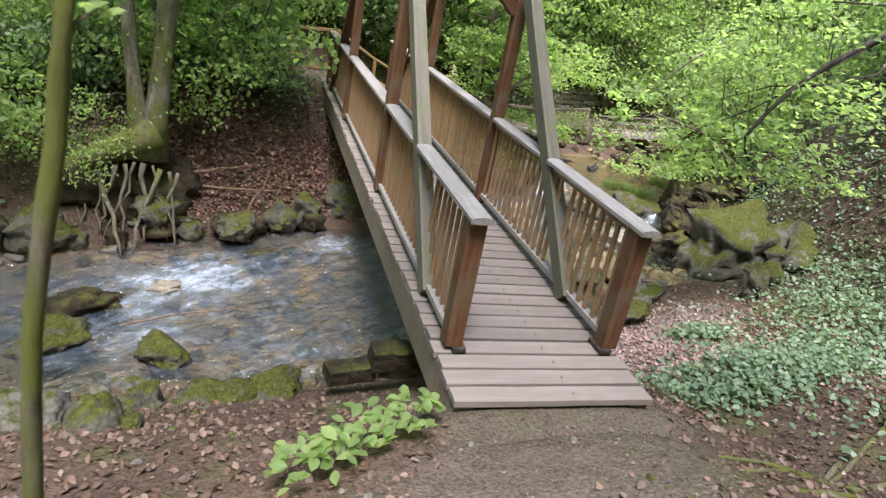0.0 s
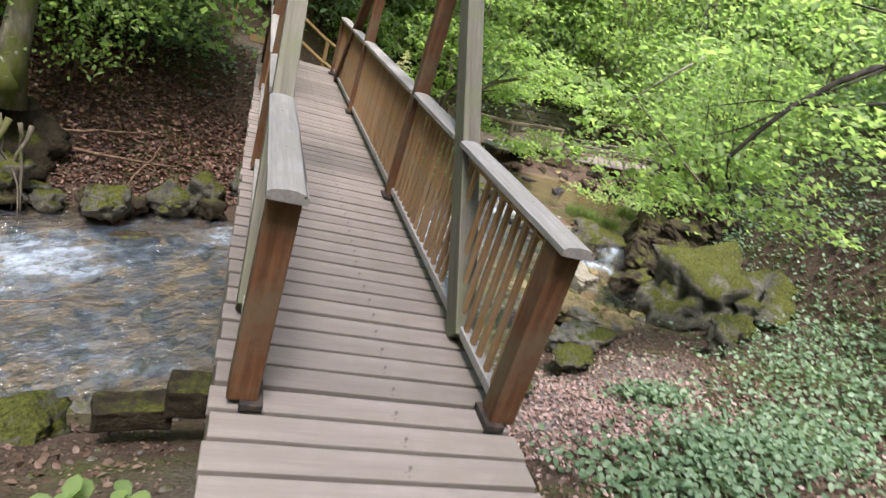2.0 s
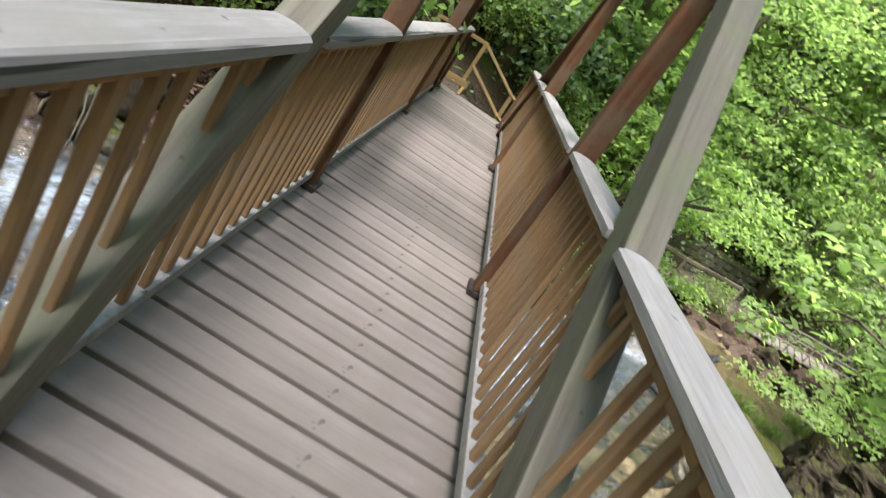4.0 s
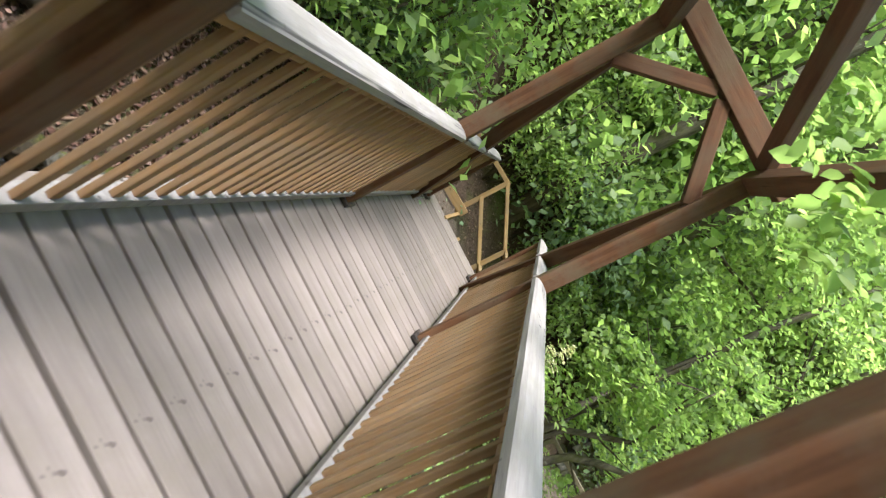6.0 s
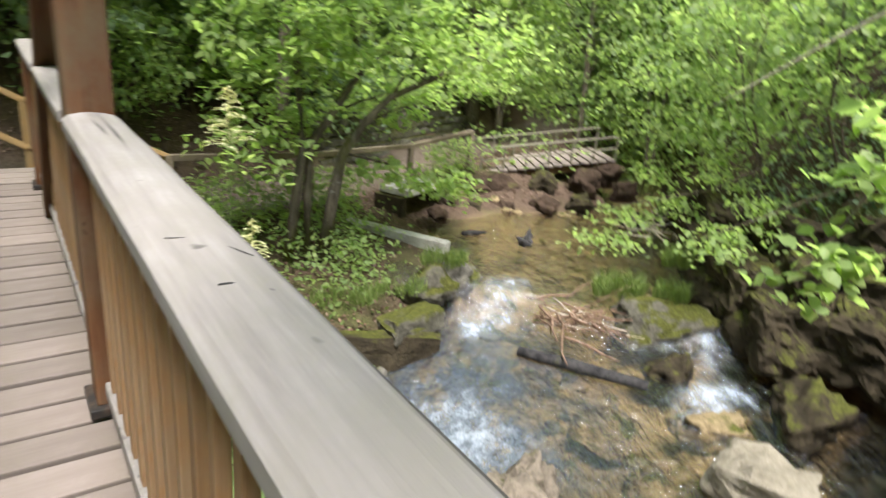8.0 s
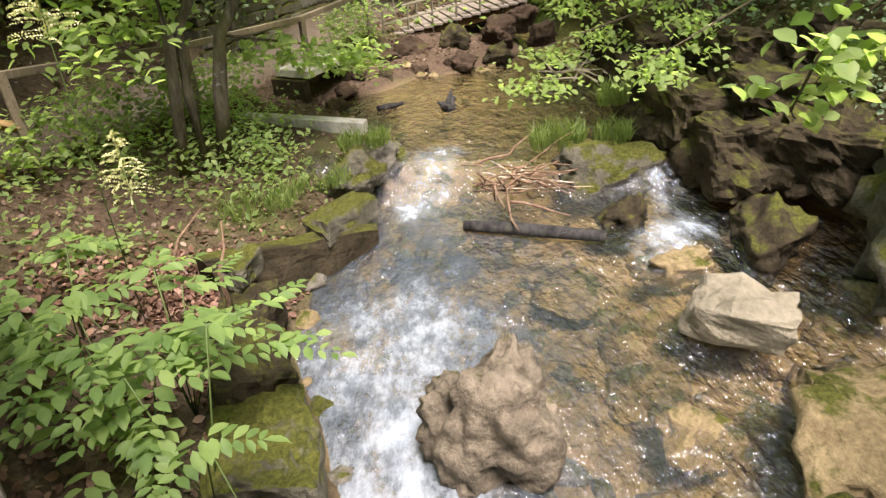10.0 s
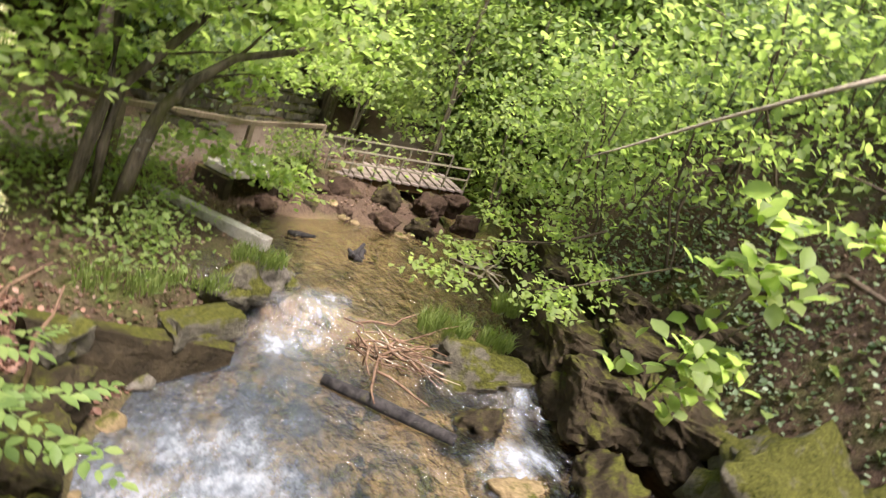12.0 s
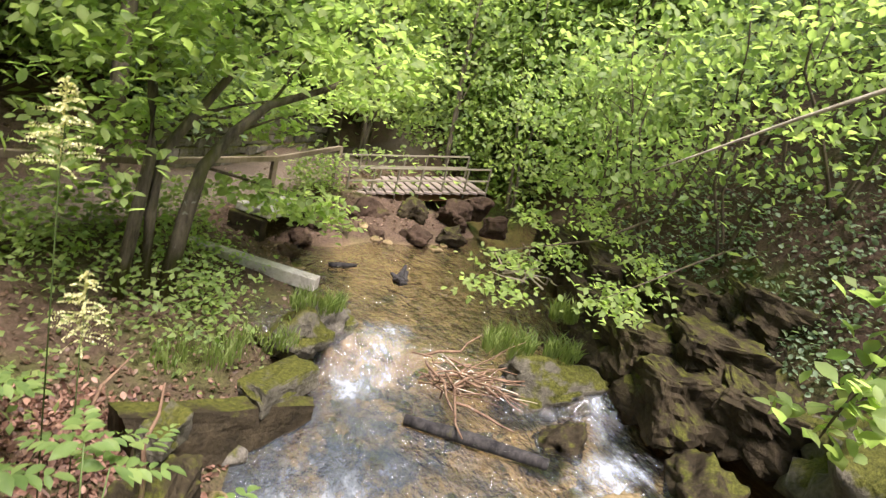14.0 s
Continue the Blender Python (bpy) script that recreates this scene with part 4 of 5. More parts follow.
for k, (a, b, r) in enumerate((((-3.3, 3.1, -1.75), (-1.9, 3.55, -1.62), 0.014), ((-2.05, 6.2, -1.55), (-1.75, 6.75, -0.9), 0.02), ((-3.0, 6.3, -1.2), (-1.6, 6.75, -1.25), 0.03), ((-2.9, 6.5, -1.05), (-1.9, 7.0, -1.05), 0.025), ((1.95, 8.25, -1.5), (2.2, 8.62, -0.75), 0.022), ((1.75, 8.8, -1.1), (2.4, 9.3, -0.95), 0.018))):
    limb("fallen_stick", wander(a, b, 5, 0.3, k + 7), [r * 0.8, r * 0.75, r * 0.7, r * 0.6, r * 0.45, r * 0.3], M_DRIFT, None, 6, k, "bare fallen stick leaning on the bank", "stick", "fallen sticks")

# ---- fence, stair rail and boardwalk on the far bank ----
fence = thing("stair_handrail", "yellow-brown wooden handrail going down beside the path", "handrail", (0, 0, 0))
RAIL = ((-1.3, 11.85, 0.80), (-0.32, 11.8, 0.86), (0.58, 11.7, 0.36), (1.75, 11.25, -0.14), (3.6, 12.0, -0.34), (5.7, 12.95, -0.47), (7.6, 13.9, -0.45))
for i, (a, b) in enumerate(zip(RAIL, RAIL[1:])):
    timber("rail", a, b, 0.055, 0.07, M_FENCE if i < 3 else M_BEAM, fence)
    if 0 < i < 3:
        low = lambda p: (p[0], p[1], p[2] - 0.45)
        timber("lower_rail", low(a), low(b), 0.06, 0.09, M_FENCE, fence)
for p in RAIL:
    z = gz(p[0], p[1])
    timber("post", (p[0], p[1], z - 0.15), (p[0], p[1], p[2] + 0.03), 0.075, 0.075, M_FENCE if p[0] < 1 else M_BEAM, fence)
steps = thing("plank_steps", "earth steps held by wooden risers", "steps", (0, 0, 0))
for i in range(6):
    x = -0.25 + 0.34 * i
    timber("riser", (x, 10.35 + 0.45 * max(x, 0), -0.06 - 0.17 * i), (x, 11.6 + 0.2 * max(x, 0), -0.06 - 0.17 * i), 0.05, 0.16, M_FENCE, steps)
timber("riser", (-0.95, 11.7, 0.02), (-0.2, 11.75, 0.06), 0.05, 0.14, M_FENCE, steps)

walkway = thing("boardwalk", "weathered boardwalk with thin rails on the far bank", "boardwalk", (0, 0, 0))
W0, W1 = Vector((8.0, 14.2, -1.18)), Vector((10.3, 13.0, -0.78))
wd = (W1 - W0)
wn = Vector((-wd.y, wd.x, 0)).normalized()
for s in (-0.45, 0.45):
    timber("bearer", W0 + wn * s - Vector((0, 0, 0.1)), W1 + wn * s - Vector((0, 0, 0.1)), 0.12, 0.16, M_TOP, walkway)
for i in range(15):
    p = W0 + wd * (i + 0.5) / 15
    timber("plank", p - wn * 0.6, p + wn * 0.6, 0.168, 0.045, M_PLANK, walkway)
for s in (-0.55, 0.55):
    for i in range(7):
        p = W0 + wd * i / 6 + wn * s
        timber("post", p - Vector((0, 0, 0.1)), p + Vector((0, 0, 0.46)), 0.03, 0.03, M_STRUT, walkway)
    for hgt in (0.22, 0.44):
        timber("rail", W0 + wn * s + Vector((0, 0, hgt)), W1 + wn * s + Vector((0, 0, hgt)), 0.03, 0.035, M_STRUT, walkway)
bm = bevel_box(1.1, 0.5, 0.1, 0.015)
culvert = thing("culvert", "dark culvert mouth under the path with a pale lintel", "culvert", (0, 0, 0))
put("lintel", finish("lintel", bm, M_CONCRETE), culvert, pose(5.55, 12.55, -1.02, 0, 2, 24))
for s in (-0.55, 0.55):
    bm = bevel_box(0.14, 0.5, 0.3, 0.015)
    put("cheek_wall", finish("cheek_wall", bm, M_ROCK_DARK), culvert, pose(5.55 + s * 0.92, 12.6 + s * 0.4, -1.22, 0, 0, 24))

dry_wall = thing("dry_stone_wall", "low dry-stone wall of rough grey-brown stones behind the path", "wall", (0, 0, 0))
wall_rng = random.Random(44)
wall_meshes = []
for k in range(5):
    bm = bevel_box(0.3, 0.3, 0.17, 0.03)
    bmesh.ops.subdivide_edges(bm, edges=list(bm.edges), cuts=1, use_grid_fill=True)
    for v in bm.verts:
        v.co += 0.035 * noise.noise_vector(v.co * 5 + Vector((k * 9, 0, 0)))
    wall_meshes.append(finish("stone", bm, M_ROCK if k == 2 else M_ROCK_MOSS, False))
for row in range(6):
    for i in range(17):
        f = (i + 0.5 * (row % 2)) / 17
        m = pose(5.1 + 4.3 * f, 15.0 + 1.6 * f + 0.05 * row + wall_rng.uniform(-0.03, 0.03), -1.15 + 0.165 * row, wall_rng.uniform(-6, 6), wall_rng.uniform(-6, 6), 20 + wall_rng.uniform(-9, 9))
        ws = wall_rng.uniform(0.75, 1.15)
        put("stone", wall_meshes[wall_rng.randrange(5)], dry_wall, m @ Matrix.Diagonal((ws, 1, wall_rng.uniform(0.8, 1.1), 1)))

# ---- plants ----
def tree(name, base, stems, crown_at, crown_r, count, per, leaf, mat, bark, label, seed, spray=0.45, fine=False, branches=7, droop=0.6, category="tree", group=""):
    """Stems as lists of points with a first radius, side branches, and a crown of leaf sprays."""
    gen = np.random.default_rng(seed)
    rr = random.Random(seed)
    ob = thing(name, label, category, base, group)
    for pts, r in stems:
        n = len(pts)
        limb("trunk", pts, [r * (1 - 0.75 * i / (n - 1)) for i in range(n)], bark, ob, 10, seed)
        for b in range(branches):
            i = rr.randrange(max(1, n // 3), n)
            a = Vector(pts[i])
            d = Vector((rr.uniform(-1, 1), rr.uniform(-1, 1), rr.uniform(0.0, 0.7))).normalized()
            e = a + Vector((d.x * crown_r[0], d.y * crown_r[1], d.z * crown_r[2])) * rr.uniform(0.5, 0.9)
            rb = r * 0.32
            limb("branch", wander(a, e, 5, 0.4, seed + b), [rb, rb * 0.8, rb * 0.6, rb * 0.42, rb * 0.28, rb * 0.15], M_TWIG, ob, 5, b)
    c = sprays(gen, crown_at, crown_r, count, per, spray)
    put("crown", leaf_mesh("crown", c, gen.uniform(0.7, 1.25, len(c)) * leaf, mat, gen, droop, 1.35, fine), ob)
    return ob


def straight_stem(h, lean, seed, n=7):
    return wander((0, 0, -0.3), (lean[0], lean[1], h), n, 0.35, seed)


BEECH = "broad-leaved woodland tree in full summer leaf"
SHRUB = "leafy green shrub on the wooded slope"
kinds = []
for k in range(4):
    h = 8.5 + k * 0.8
    t = tree("woodland_tree", (0, 0, 0), [(straight_stem(h, (0.5 - 0.3 * k, 0.3), 50 + k), 0.13 + 0.02 * k)], (0.2, 0.1, h * 0.52), (2.9, 2.9, h * 0.48), 150, 32, 0.17, M_LEAF if k % 2 else M_LEAF_LIGHT, M_BARK, BEECH, 200 + k, 0.42, False, 10, group="woodland trees")
    kinds.append(t)
bushes = []
for k in range(4):
    st = [([(0, 0, -0.2), (0.25 * math.cos(a), 0.25 * math.sin(a), 0.6), (0.7 * math.cos(a), 0.7 * math.sin(a), 1.4 + 0.2 * k)], 0.022) for a in (0.4, 2.3, 4.4)]
    t = tree("woodland_shrub", (0, 0, 0), st, (0, 0, 0.95 + 0.12 * k), (1.15, 1.15, 0.85), 70, 26, 0.085 if k % 2 else 0.11, (M_LEAF_DARK, M_LEAF, M_LEAF, M_LEAF_LIGHT)[k], M_TWIG, SHRUB, 300 + k, 0.24, False, 2, category="shrub", group="woodland shrubs")
    bushes.append(t)


def free(x, y, margin):
    """Clear of the bridge, the walked line, the stream and the far path."""
    if -1.6 - margin < x < 1.6 + margin and -9 < y < 12.8:
        return False
    if along(SOUTH, x) - 0.3 - margin * 0.3 < y < along(NORTH, x) + 0.3 + margin * 0.3:
        return False
    if x > -1.2 and 0 < y - along(PATH_EDGE, x) + 0.2 < 2.2:
        return False
    if -5.2 - margin < x < 1.6 and -9 < y < 1.5:
        return False
    return True


def plant(src, x, y, s, rz, first):
    m = Matrix.Translation((x, y, gz(x, y))) @ Euler((0, 0, rz)).to_matrix().to_4x4()
    if first:
        src.matrix_basis = m @ Matrix.Diagonal((s, s, s, 1))
        return src
    ob = copy_thing(src, m)
    ob.scale = (s, s, s)
    return ob


rt = random.Random(12)
placed, tries, used = [], 0, set()
while len(placed) < 105 and tries < 6000:
    tries += 1
    a, r = rt.uniform(0, 2 * math.pi), rt.uniform(5, 26)
    x, y = 2 + r * math.cos(a), 8 + r * math.sin(a)
    if y < 3 and rt.random() < 0.65:
        continue
    if not free(x, y, 2.6) or min([math.hypot(x - p, y - q) for p, q in placed] + [99]) < 2.2:
        continue
    if -3 < x < 8 and -6 < y < 5.5 or 4.5 < x < 13.5 and 0 < y < 15.8 or -7 < x < 0 and -2 < y < 8.5:
        continue
    k = len(placed) % 4
    plant(kinds[k], x, y, rt.uniform(0.85, 1.35), rt.uniform(0, 6.28), k not in used)
    used.add(k)
    placed.append((x, y))
splaced, tries, used = [], 0, set()
while len(splaced) < 300 and tries < 8000:
    tries += 1
    a, r = rt.uniform(0, 2 * math.pi), 3 + 17 * rt.random() ** 0.8
    x, y = 1.5 + r * math.cos(a), 8 + r * math.sin(a)
    if y < 3 and rt.random() < 0.6:
        continue
    if not free(x, y, 0.7) or min([math.hypot(x - p, y - q) for p, q in splaced] + [99]) < 0.85:
        continue
    if 0 < x < 7.8 and -4 < y < 6.6:
        continue
    if 0 < x < 6.5 and 8 < y < 13 or 5 < x < 11.6 and 9.3 < y < 14.9 or 6.5 < x < 9.2 and 6 < y < 9:
        continue
    k = len(splaced) % 4
    plant(bushes[k], x, y, rt.uniform(0.7, 1.5), rt.uniform(0, 6.28), k not in used)
    used.add(k)
    splaced.append((x, y))

for k in range(46):
    x, y = rt.uniform(-2.5, 11), rt.uniform(0, 5.5)
    y += along(PATH_EDGE, x) + 2.5
    plant(bushes[k % 4], x, float(y), rt.uniform(0.8, 1.6), rt.uniform(0, 6.28), False)

for k in range(30):
    x, y = rt.uniform(5, 19), rt.uniform(1.5, 13)
    y += float(along(PATH_EDGE, x)) + 1.5
    plant(kinds[k % 4], x, y, rt.uniform(0.7, 1.2), rt.uniform(0, 6.28), False)
for k in range(36):
    x, y = rt.uniform(5, 16), rt.uniform(1.5, 9)
    y += float(along(PATH_EDGE, x)) + 1.0
    plant(bushes[k % 4], x, y, rt.uniform(1.0, 1.9), rt.uniform(0, 6.28), False)

for k in range(26):
    x, y = rt.uniform(13.5, 24), rt.uniform(-4, 6)
    plant(kinds[k % 4], x, y + 0.8 * x + 2, rt.uniform(0.8, 1.3), rt.uniform(0, 6.28), False)

for k, (x, y, r) in enumerate(((-2.2, 8.6, 0.72), (-3.1, 8.4, 0.8), (-2.2, 9.6, 0.8), (-4.6, 7.4, 0.7), (-5.6, 7.0, 0.8))):
    plant(bushes[0], x, y, r, 1.1 * k, False)

# tree with two stems over the mossy root
root = thing("twin_tree", "twin-stemmed tree on a mossy rooted mound by the stream", "tree", (0, 0, 0))
limb("trunk", [(-3.52, 6.05, -0.75), (-3.58, 6.08, -0.25), (-3.66, 6.13, 0.4), (-3.75, 6.25, 1.4), (-3.82, 6.4, 3.0), (-3.9, 6.7, 6.0), (-3.8, 7, 9)], [0.2, 0.14, 0.1, 0.09, 0.085, 0.07, 0.04], M_TRUNK, root, 12, 1)
limb("trunk", [(-3.4, 6.08, -0.75), (-3.36, 6.1, -0.2), (-3.3, 6.2, 0.5), (-3.24, 6.3, 1.4), (-3.15, 6.5, 3.0), (-2.9, 6.9, 6.0), (-2.6, 7.2, 9)], [0.22, 0.17, 0.14, 0.125, 0.115, 0.09, 0.05], M_TRUNK, root, 12, 2)
# solid dark mound; the shade of the root hollow is put into its colour
put("root_mound", rock_mesh(88, 1.15, 0.55, 0.75, M_ROCK_DARK, 5, 0.3), root, pose(-3.8, 6.15, -1.25, 0, 0, 20), "dark earth mound coloured as the shaded hollow under the roots")
limb("root", [(-3.35, 6.05, -0.35), (-3.6, 5.95, -0.5), (-3.95, 5.85, -0.62), (-4.3, 5.72, -0.78), (-4.7, 5.6, -1.15), (-4.95, 5.5, -1.75)], [0.24, 0.21, 0.17, 0.13, 0.09, 0.05], M_MOSSBARK, root, 11, 5, "thick mossy root sweeping over the bank")
for i in range(16):
    x = -4.75 + 0.115 * i
    a = (x, 5.78 - 0.06 * math.sin(i), -0.75 - 0.25 * abs(x + 3.6) * 0.6)
    b = (x + 0.22 * math.sin(2.3 * i), 5.4 + 0.1 * math.cos(1.7 * i), -1.85)
    r = 0.016 + 0.022 * math.sin(1.3 * i) ** 2
    limb("root", wander(a, b, 6, 0.7, i + 3), [r * 1.2, r, r * 0.9, r * 0.8, r * 0.7, r * 0.55, r * 0.4], M_BARK, root, 7, i)
gen = np.random.default_rng(77)
# lower sprays are added, and both groups thickened, to shade bank and water
c = np.concatenate([sprays(gen, (-3.4, 6.8, 7.0), (2.9, 2.6, 2.2), 190, 34, 0.4), sprays(gen, (-3.4, 5.4, 5.2), (2.6, 2.2, 0.9), 150, 30, 0.35)])
put("crown", leaf_mesh("crown", c, gen.uniform(0.7, 1.2, len(c)) * 0.13, M_LEAF, gen), root)

thin = thing("young_tree", "thin mossy young tree beside the path", "tree", (0, 0, 0))
limb("trunk", [Vector(p) for p in ((-2.71, -1.6, -0.1), (-2.68, -1.6, 0.42), (-2.665, -1.6, 0.75), (-2.64, -1.6, 1.08), (-2.60, -1.6, 1.38), (-2.57, -1.6, 1.55), (-2.54, -1.6, 1.73), (-2.52, -1.6, 1.92), (-2.50, -1.6, 2.11), (-2.45, -1.5, 4.0), (-2.4, -1.4, 6.0))], [0.036, 0.032, 0.031, 0.03, 0.029, 0.029, 0.028, 0.028, 0.027, 0.02, 0.01], M_MOSSBARK, thin, 10, 3)
limb("twig", wander((-2.51, -1.6, 2.02), (-2.42, -1.55, 2.1), 3, 0.02, 4), [0.006, 0.005, 0.004, 0.002], M_TWIG, thin, 5, 3)
gen = np.random.default_rng(5)
c = sprays(gen, (-2.4, -1.3, 5.6), (1.3, 1.3, 1.0), 50, 26, 0.3)
put("crown", leaf_mesh("crown", c, gen.uniform(0.7, 1.2, len(c)) * 0.09, M_LEAF_LIGHT, gen), thin)
c = np.array([(-2.43, -1.57, 2.1), (-2.40, -1.54, 2.08), (-2.47, -1.58, 2.09)])
put("leaves", leaf_mesh("leaves", c, [0.09, 0.08, 0.07], M_LEAF_LIGHT, gen, fine=True), thin)


def bough(name, label, lines, centres, radii, count, per, leaf, mat, seed, spray=0.25, bark=None, droop=0.4):
    """Overhanging branches with large leaves seen from close by."""
    gen = np.random.default_rng(seed)
    ob = thing(name, label, "branch", (0, 0, 0), "overhanging boughs")
    for i, (pts, r) in enumerate(lines):
        n = len(pts)
        limb("branch", pts, [r * (1 - 0.8 * k / (n - 1)) for k in range(n)], bark or M_TWIG, ob, 7, seed + i)
    cs = [sprays(gen, c, radii, count, per, spray, 0.25) for c in centres]
    c = np.concatenate(cs)
    put("leaves", leaf_mesh("leaves", c, gen.uniform(0.65, 1.25, len(c)) * leaf, mat, gen, droop, 0.9, True, 0.68), ob)
    return ob


# right bank tree and its sweeping limb above the path
rtree = tree("bank_tree", (0, 0, 0), [([(10.9, 6.3, -1.2), (10.85, 6.3, 0.0), (10.8, 6.25, 1.6), (10.7, 6.1, 3.4), (10.5, 5.8, 6.0), (10.3, 5.5, 9.0)], 0.3)], (9.6, 5.2, 7.4), (2.6, 2.6, 2.2), 90, 30, 0.12, M_LEAF_LIGHT, M_BARK, "mossy leaning tree on the bank with spreading limbs", 401, 0.4)
bough("hazel_bough", "dark sweeping bough with bright green leaves over the path",
      [([(10.75, 6.2, 3.3), (8.6, 5.0, 3.35), (6.6, 3.7, 3.1), (5.2, 3.05, 2.58), (4.6, 3.0, 2.2), (4.2, 3.0, 1.83), (3.95, 3.0, 1.5), (3.79, 3.0, 1.22), (3.86, 3.0, 1.05), (4.0, 3.02, 0.92)], 0.05),
       ([(6.6, 3.7, 3.1), (5.4, 3.0, 2.2), (4.6, 3.0, 1.95), (4.0, 3.1, 1.85), (3.36, 3.1, 1.62)], 0.02), ([(5.4, 3.1, 2.62), (4.8, 3.4, 2.0), (4.3, 3.6, 1.5), (3.6, 3.7, 1.1), (3.1, 3.8, 0.85)], 0.016), ([(6.6, 3.7, 3.1), (5.4, 3.2, 3.0), (4.4, 3.0, 2.9), (3.4, 3.2, 2.75)], 0.02)],
      [(3.5, 3.4, 1.15), (4.3, 3.3, 1.3), (3.2, 3.6, 0.8), (4.8, 3.0, 2.0), (3.4, 3.2, 2.2), (4.2, 3.0, 2.75), (5.0, 3.4, 1.1), (3.7, 3.4, 3.0), (4.4, 3.5, 0.75), (5.4, 3.3, 1.7), (3.0, 3.6, 1.5), (5.6, 3.4, 0.7)], (0.7, 0.55, 0.2), 16, 12, 0.092, M_LEAF_LIGHT, 501, 0.2, M_DARKTWIG, 0.3)
# unseen tree, added behind the start to shade path and near deck
tree("path_tree", (0, 0, 0), [([(2.6, -6.6, 0.4), (2.5, -6.4, 2.5), (2.0, -5.8, 5.0), (1.2, -4.6, 7.6)], 0.2)], (-0.1, -1.7, 7.7), (3.3, 3.7, 1.3), 230, 26, 0.13, M_LEAF, M_BARK, "added unseen tree that shades the path and the near deck", 403, 0.4)
# leaves hanging between the bridge towers
bough("maple_bough", "bright green leaves hanging beside the bridge frame",
      [([(2.6, 5.6, 3.3), (1.6, 5.1, 3.0), (0.95, 4.75, 2.65), (0.6, 4.55, 2.3)], 0.018), ([(1.6, 5.1, 3.0), (0.9, 4.4, 2.95), (0.35, 4.25, 2.75)], 0.012)],
      [(0.5, 4.5, 2.35), (0.35, 4.35, 2.6), (0.75, 4.8, 2.25), (0.9, 4.6, 2.75), (1.3, 4.9, 3.0)], (0.22, 0.2, 0.16), 6, 6, 0.095, M_LEAF_LIGHT, 502, 0.09)
# hazel reaching over the rail
bough("hazel_branch", "hazel branch with large pale leaves reaching over the stream",
      [([(5.6, 4.6, 0.3), (4.8, 5.1, 0.85), (4.1, 5.5, 0.98), (3.7, 5.7, 0.85), (3.5, 5.75, 0.55), (3.42, 5.8, 0.25)], 0.022), ([(4.8, 5.1, 0.85), (4.1, 5.4, 1.35), (3.6, 5.6, 1.35)], 0.014), ([(4.1, 5.5, 0.98), (3.75, 5.7, 0.6), (3.6, 5.8, 0.3)], 0.01)],
      [(3.5, 5.75, 0.55), (3.45, 5.78, 0.32), (3.6, 5.7, 0.8), (3.68, 5.66, 0.45), (3.75, 5.6, 0.95), (3.5, 5.68, 1.15), (3.9, 5.5, 1.2)], (0.15, 0.15, 0.13), 6, 6, 0.095, M_LEAF_LIGHT, 503, 0.07)
bough("bare_branch", "long pale bare branch leaning over the pool",
      [([(5.0, 5.6, 2.2), (5.0, 6.25, 1.78), (5.0, 6.7, 1.48), (5.0, 7.2, 1.12), (4.95, 7.5, 0.9)], 0.02)],
      [(5.4, 6.3, 2.2)], (0.5, 0.4, 0.2), 4, 7, 0.08, M_LEAF_LIGHT, 504, 0.15, M_PALE)

# forked tree on the far bank
fork = thing("forked_tree", "small forked tree on the far bank above the pool", "tree", (0, 0, 0))
limb("trunk", [(3.28, 10.85, -1.3), (3.37, 10.8, -0.52), (3.47, 10.8, -0.06), (3.72, 10.78, 0.28), (4.01, 10.75, 0.56), (4.5, 10.6, 0.8), (5.0, 10.4, 1.15)], [0.08, 0.07, 0.06, 0.05, 0.042, 0.03, 0.015], M_BARK, fork, 9, 1)
limb("trunk", [(2.85, 10.85, -1.3), (2.92, 10.8, -0.58), (3.0, 10.8, 0.02), (2.97, 10.8, 0.5), (2.92, 10.8, 0.9), (2.95, 10.8, 2.4)], [0.065, 0.058, 0.052, 0.042, 0.036, 0.015], M_BARK, fork, 9, 2)
limb("trunk", [(3.1, 10.85, -1.3), (3.06, 10.82, -0.5), (3.1, 10.8, 0.05), (3.35, 10.78, 0.42), (3.62, 10.75, 0.82), (3.5, 10.7, 1.2), (3.42, 10.7, 1.5), (3.4, 10.65, 2.3)], [0.05, 0.048, 0.046, 0.042, 0.035, 0.028, 0.02, 0.01], M_BARK, fork, 9, 3)
for i, (a, b) in enumerate((((4.01, 10.75, 0.56), (4.5, 10.9, 1.15)), ((3.62, 10.75, 0.82), (4.15, 10.5, 1.2)), ((3.35, 10.78, 0.42), (3.9, 10.6, 0.62)), ((3.47, 10.8, -0.06), (5.6, 11.65, -0.65)), ((3.45, 10.7, 1.4), (3.1, 10.2, 1.9)), ((3.72, 10.78, 0.28), (4.3, 10.9, 0.4)))):
    limb("branch", wander(a, b, 4, 0.12, i), [0.018, 0.015, 0.012, 0.008, 0.005], M_TWIG, fork, 6, i)
gen = np.random.default_rng(61)
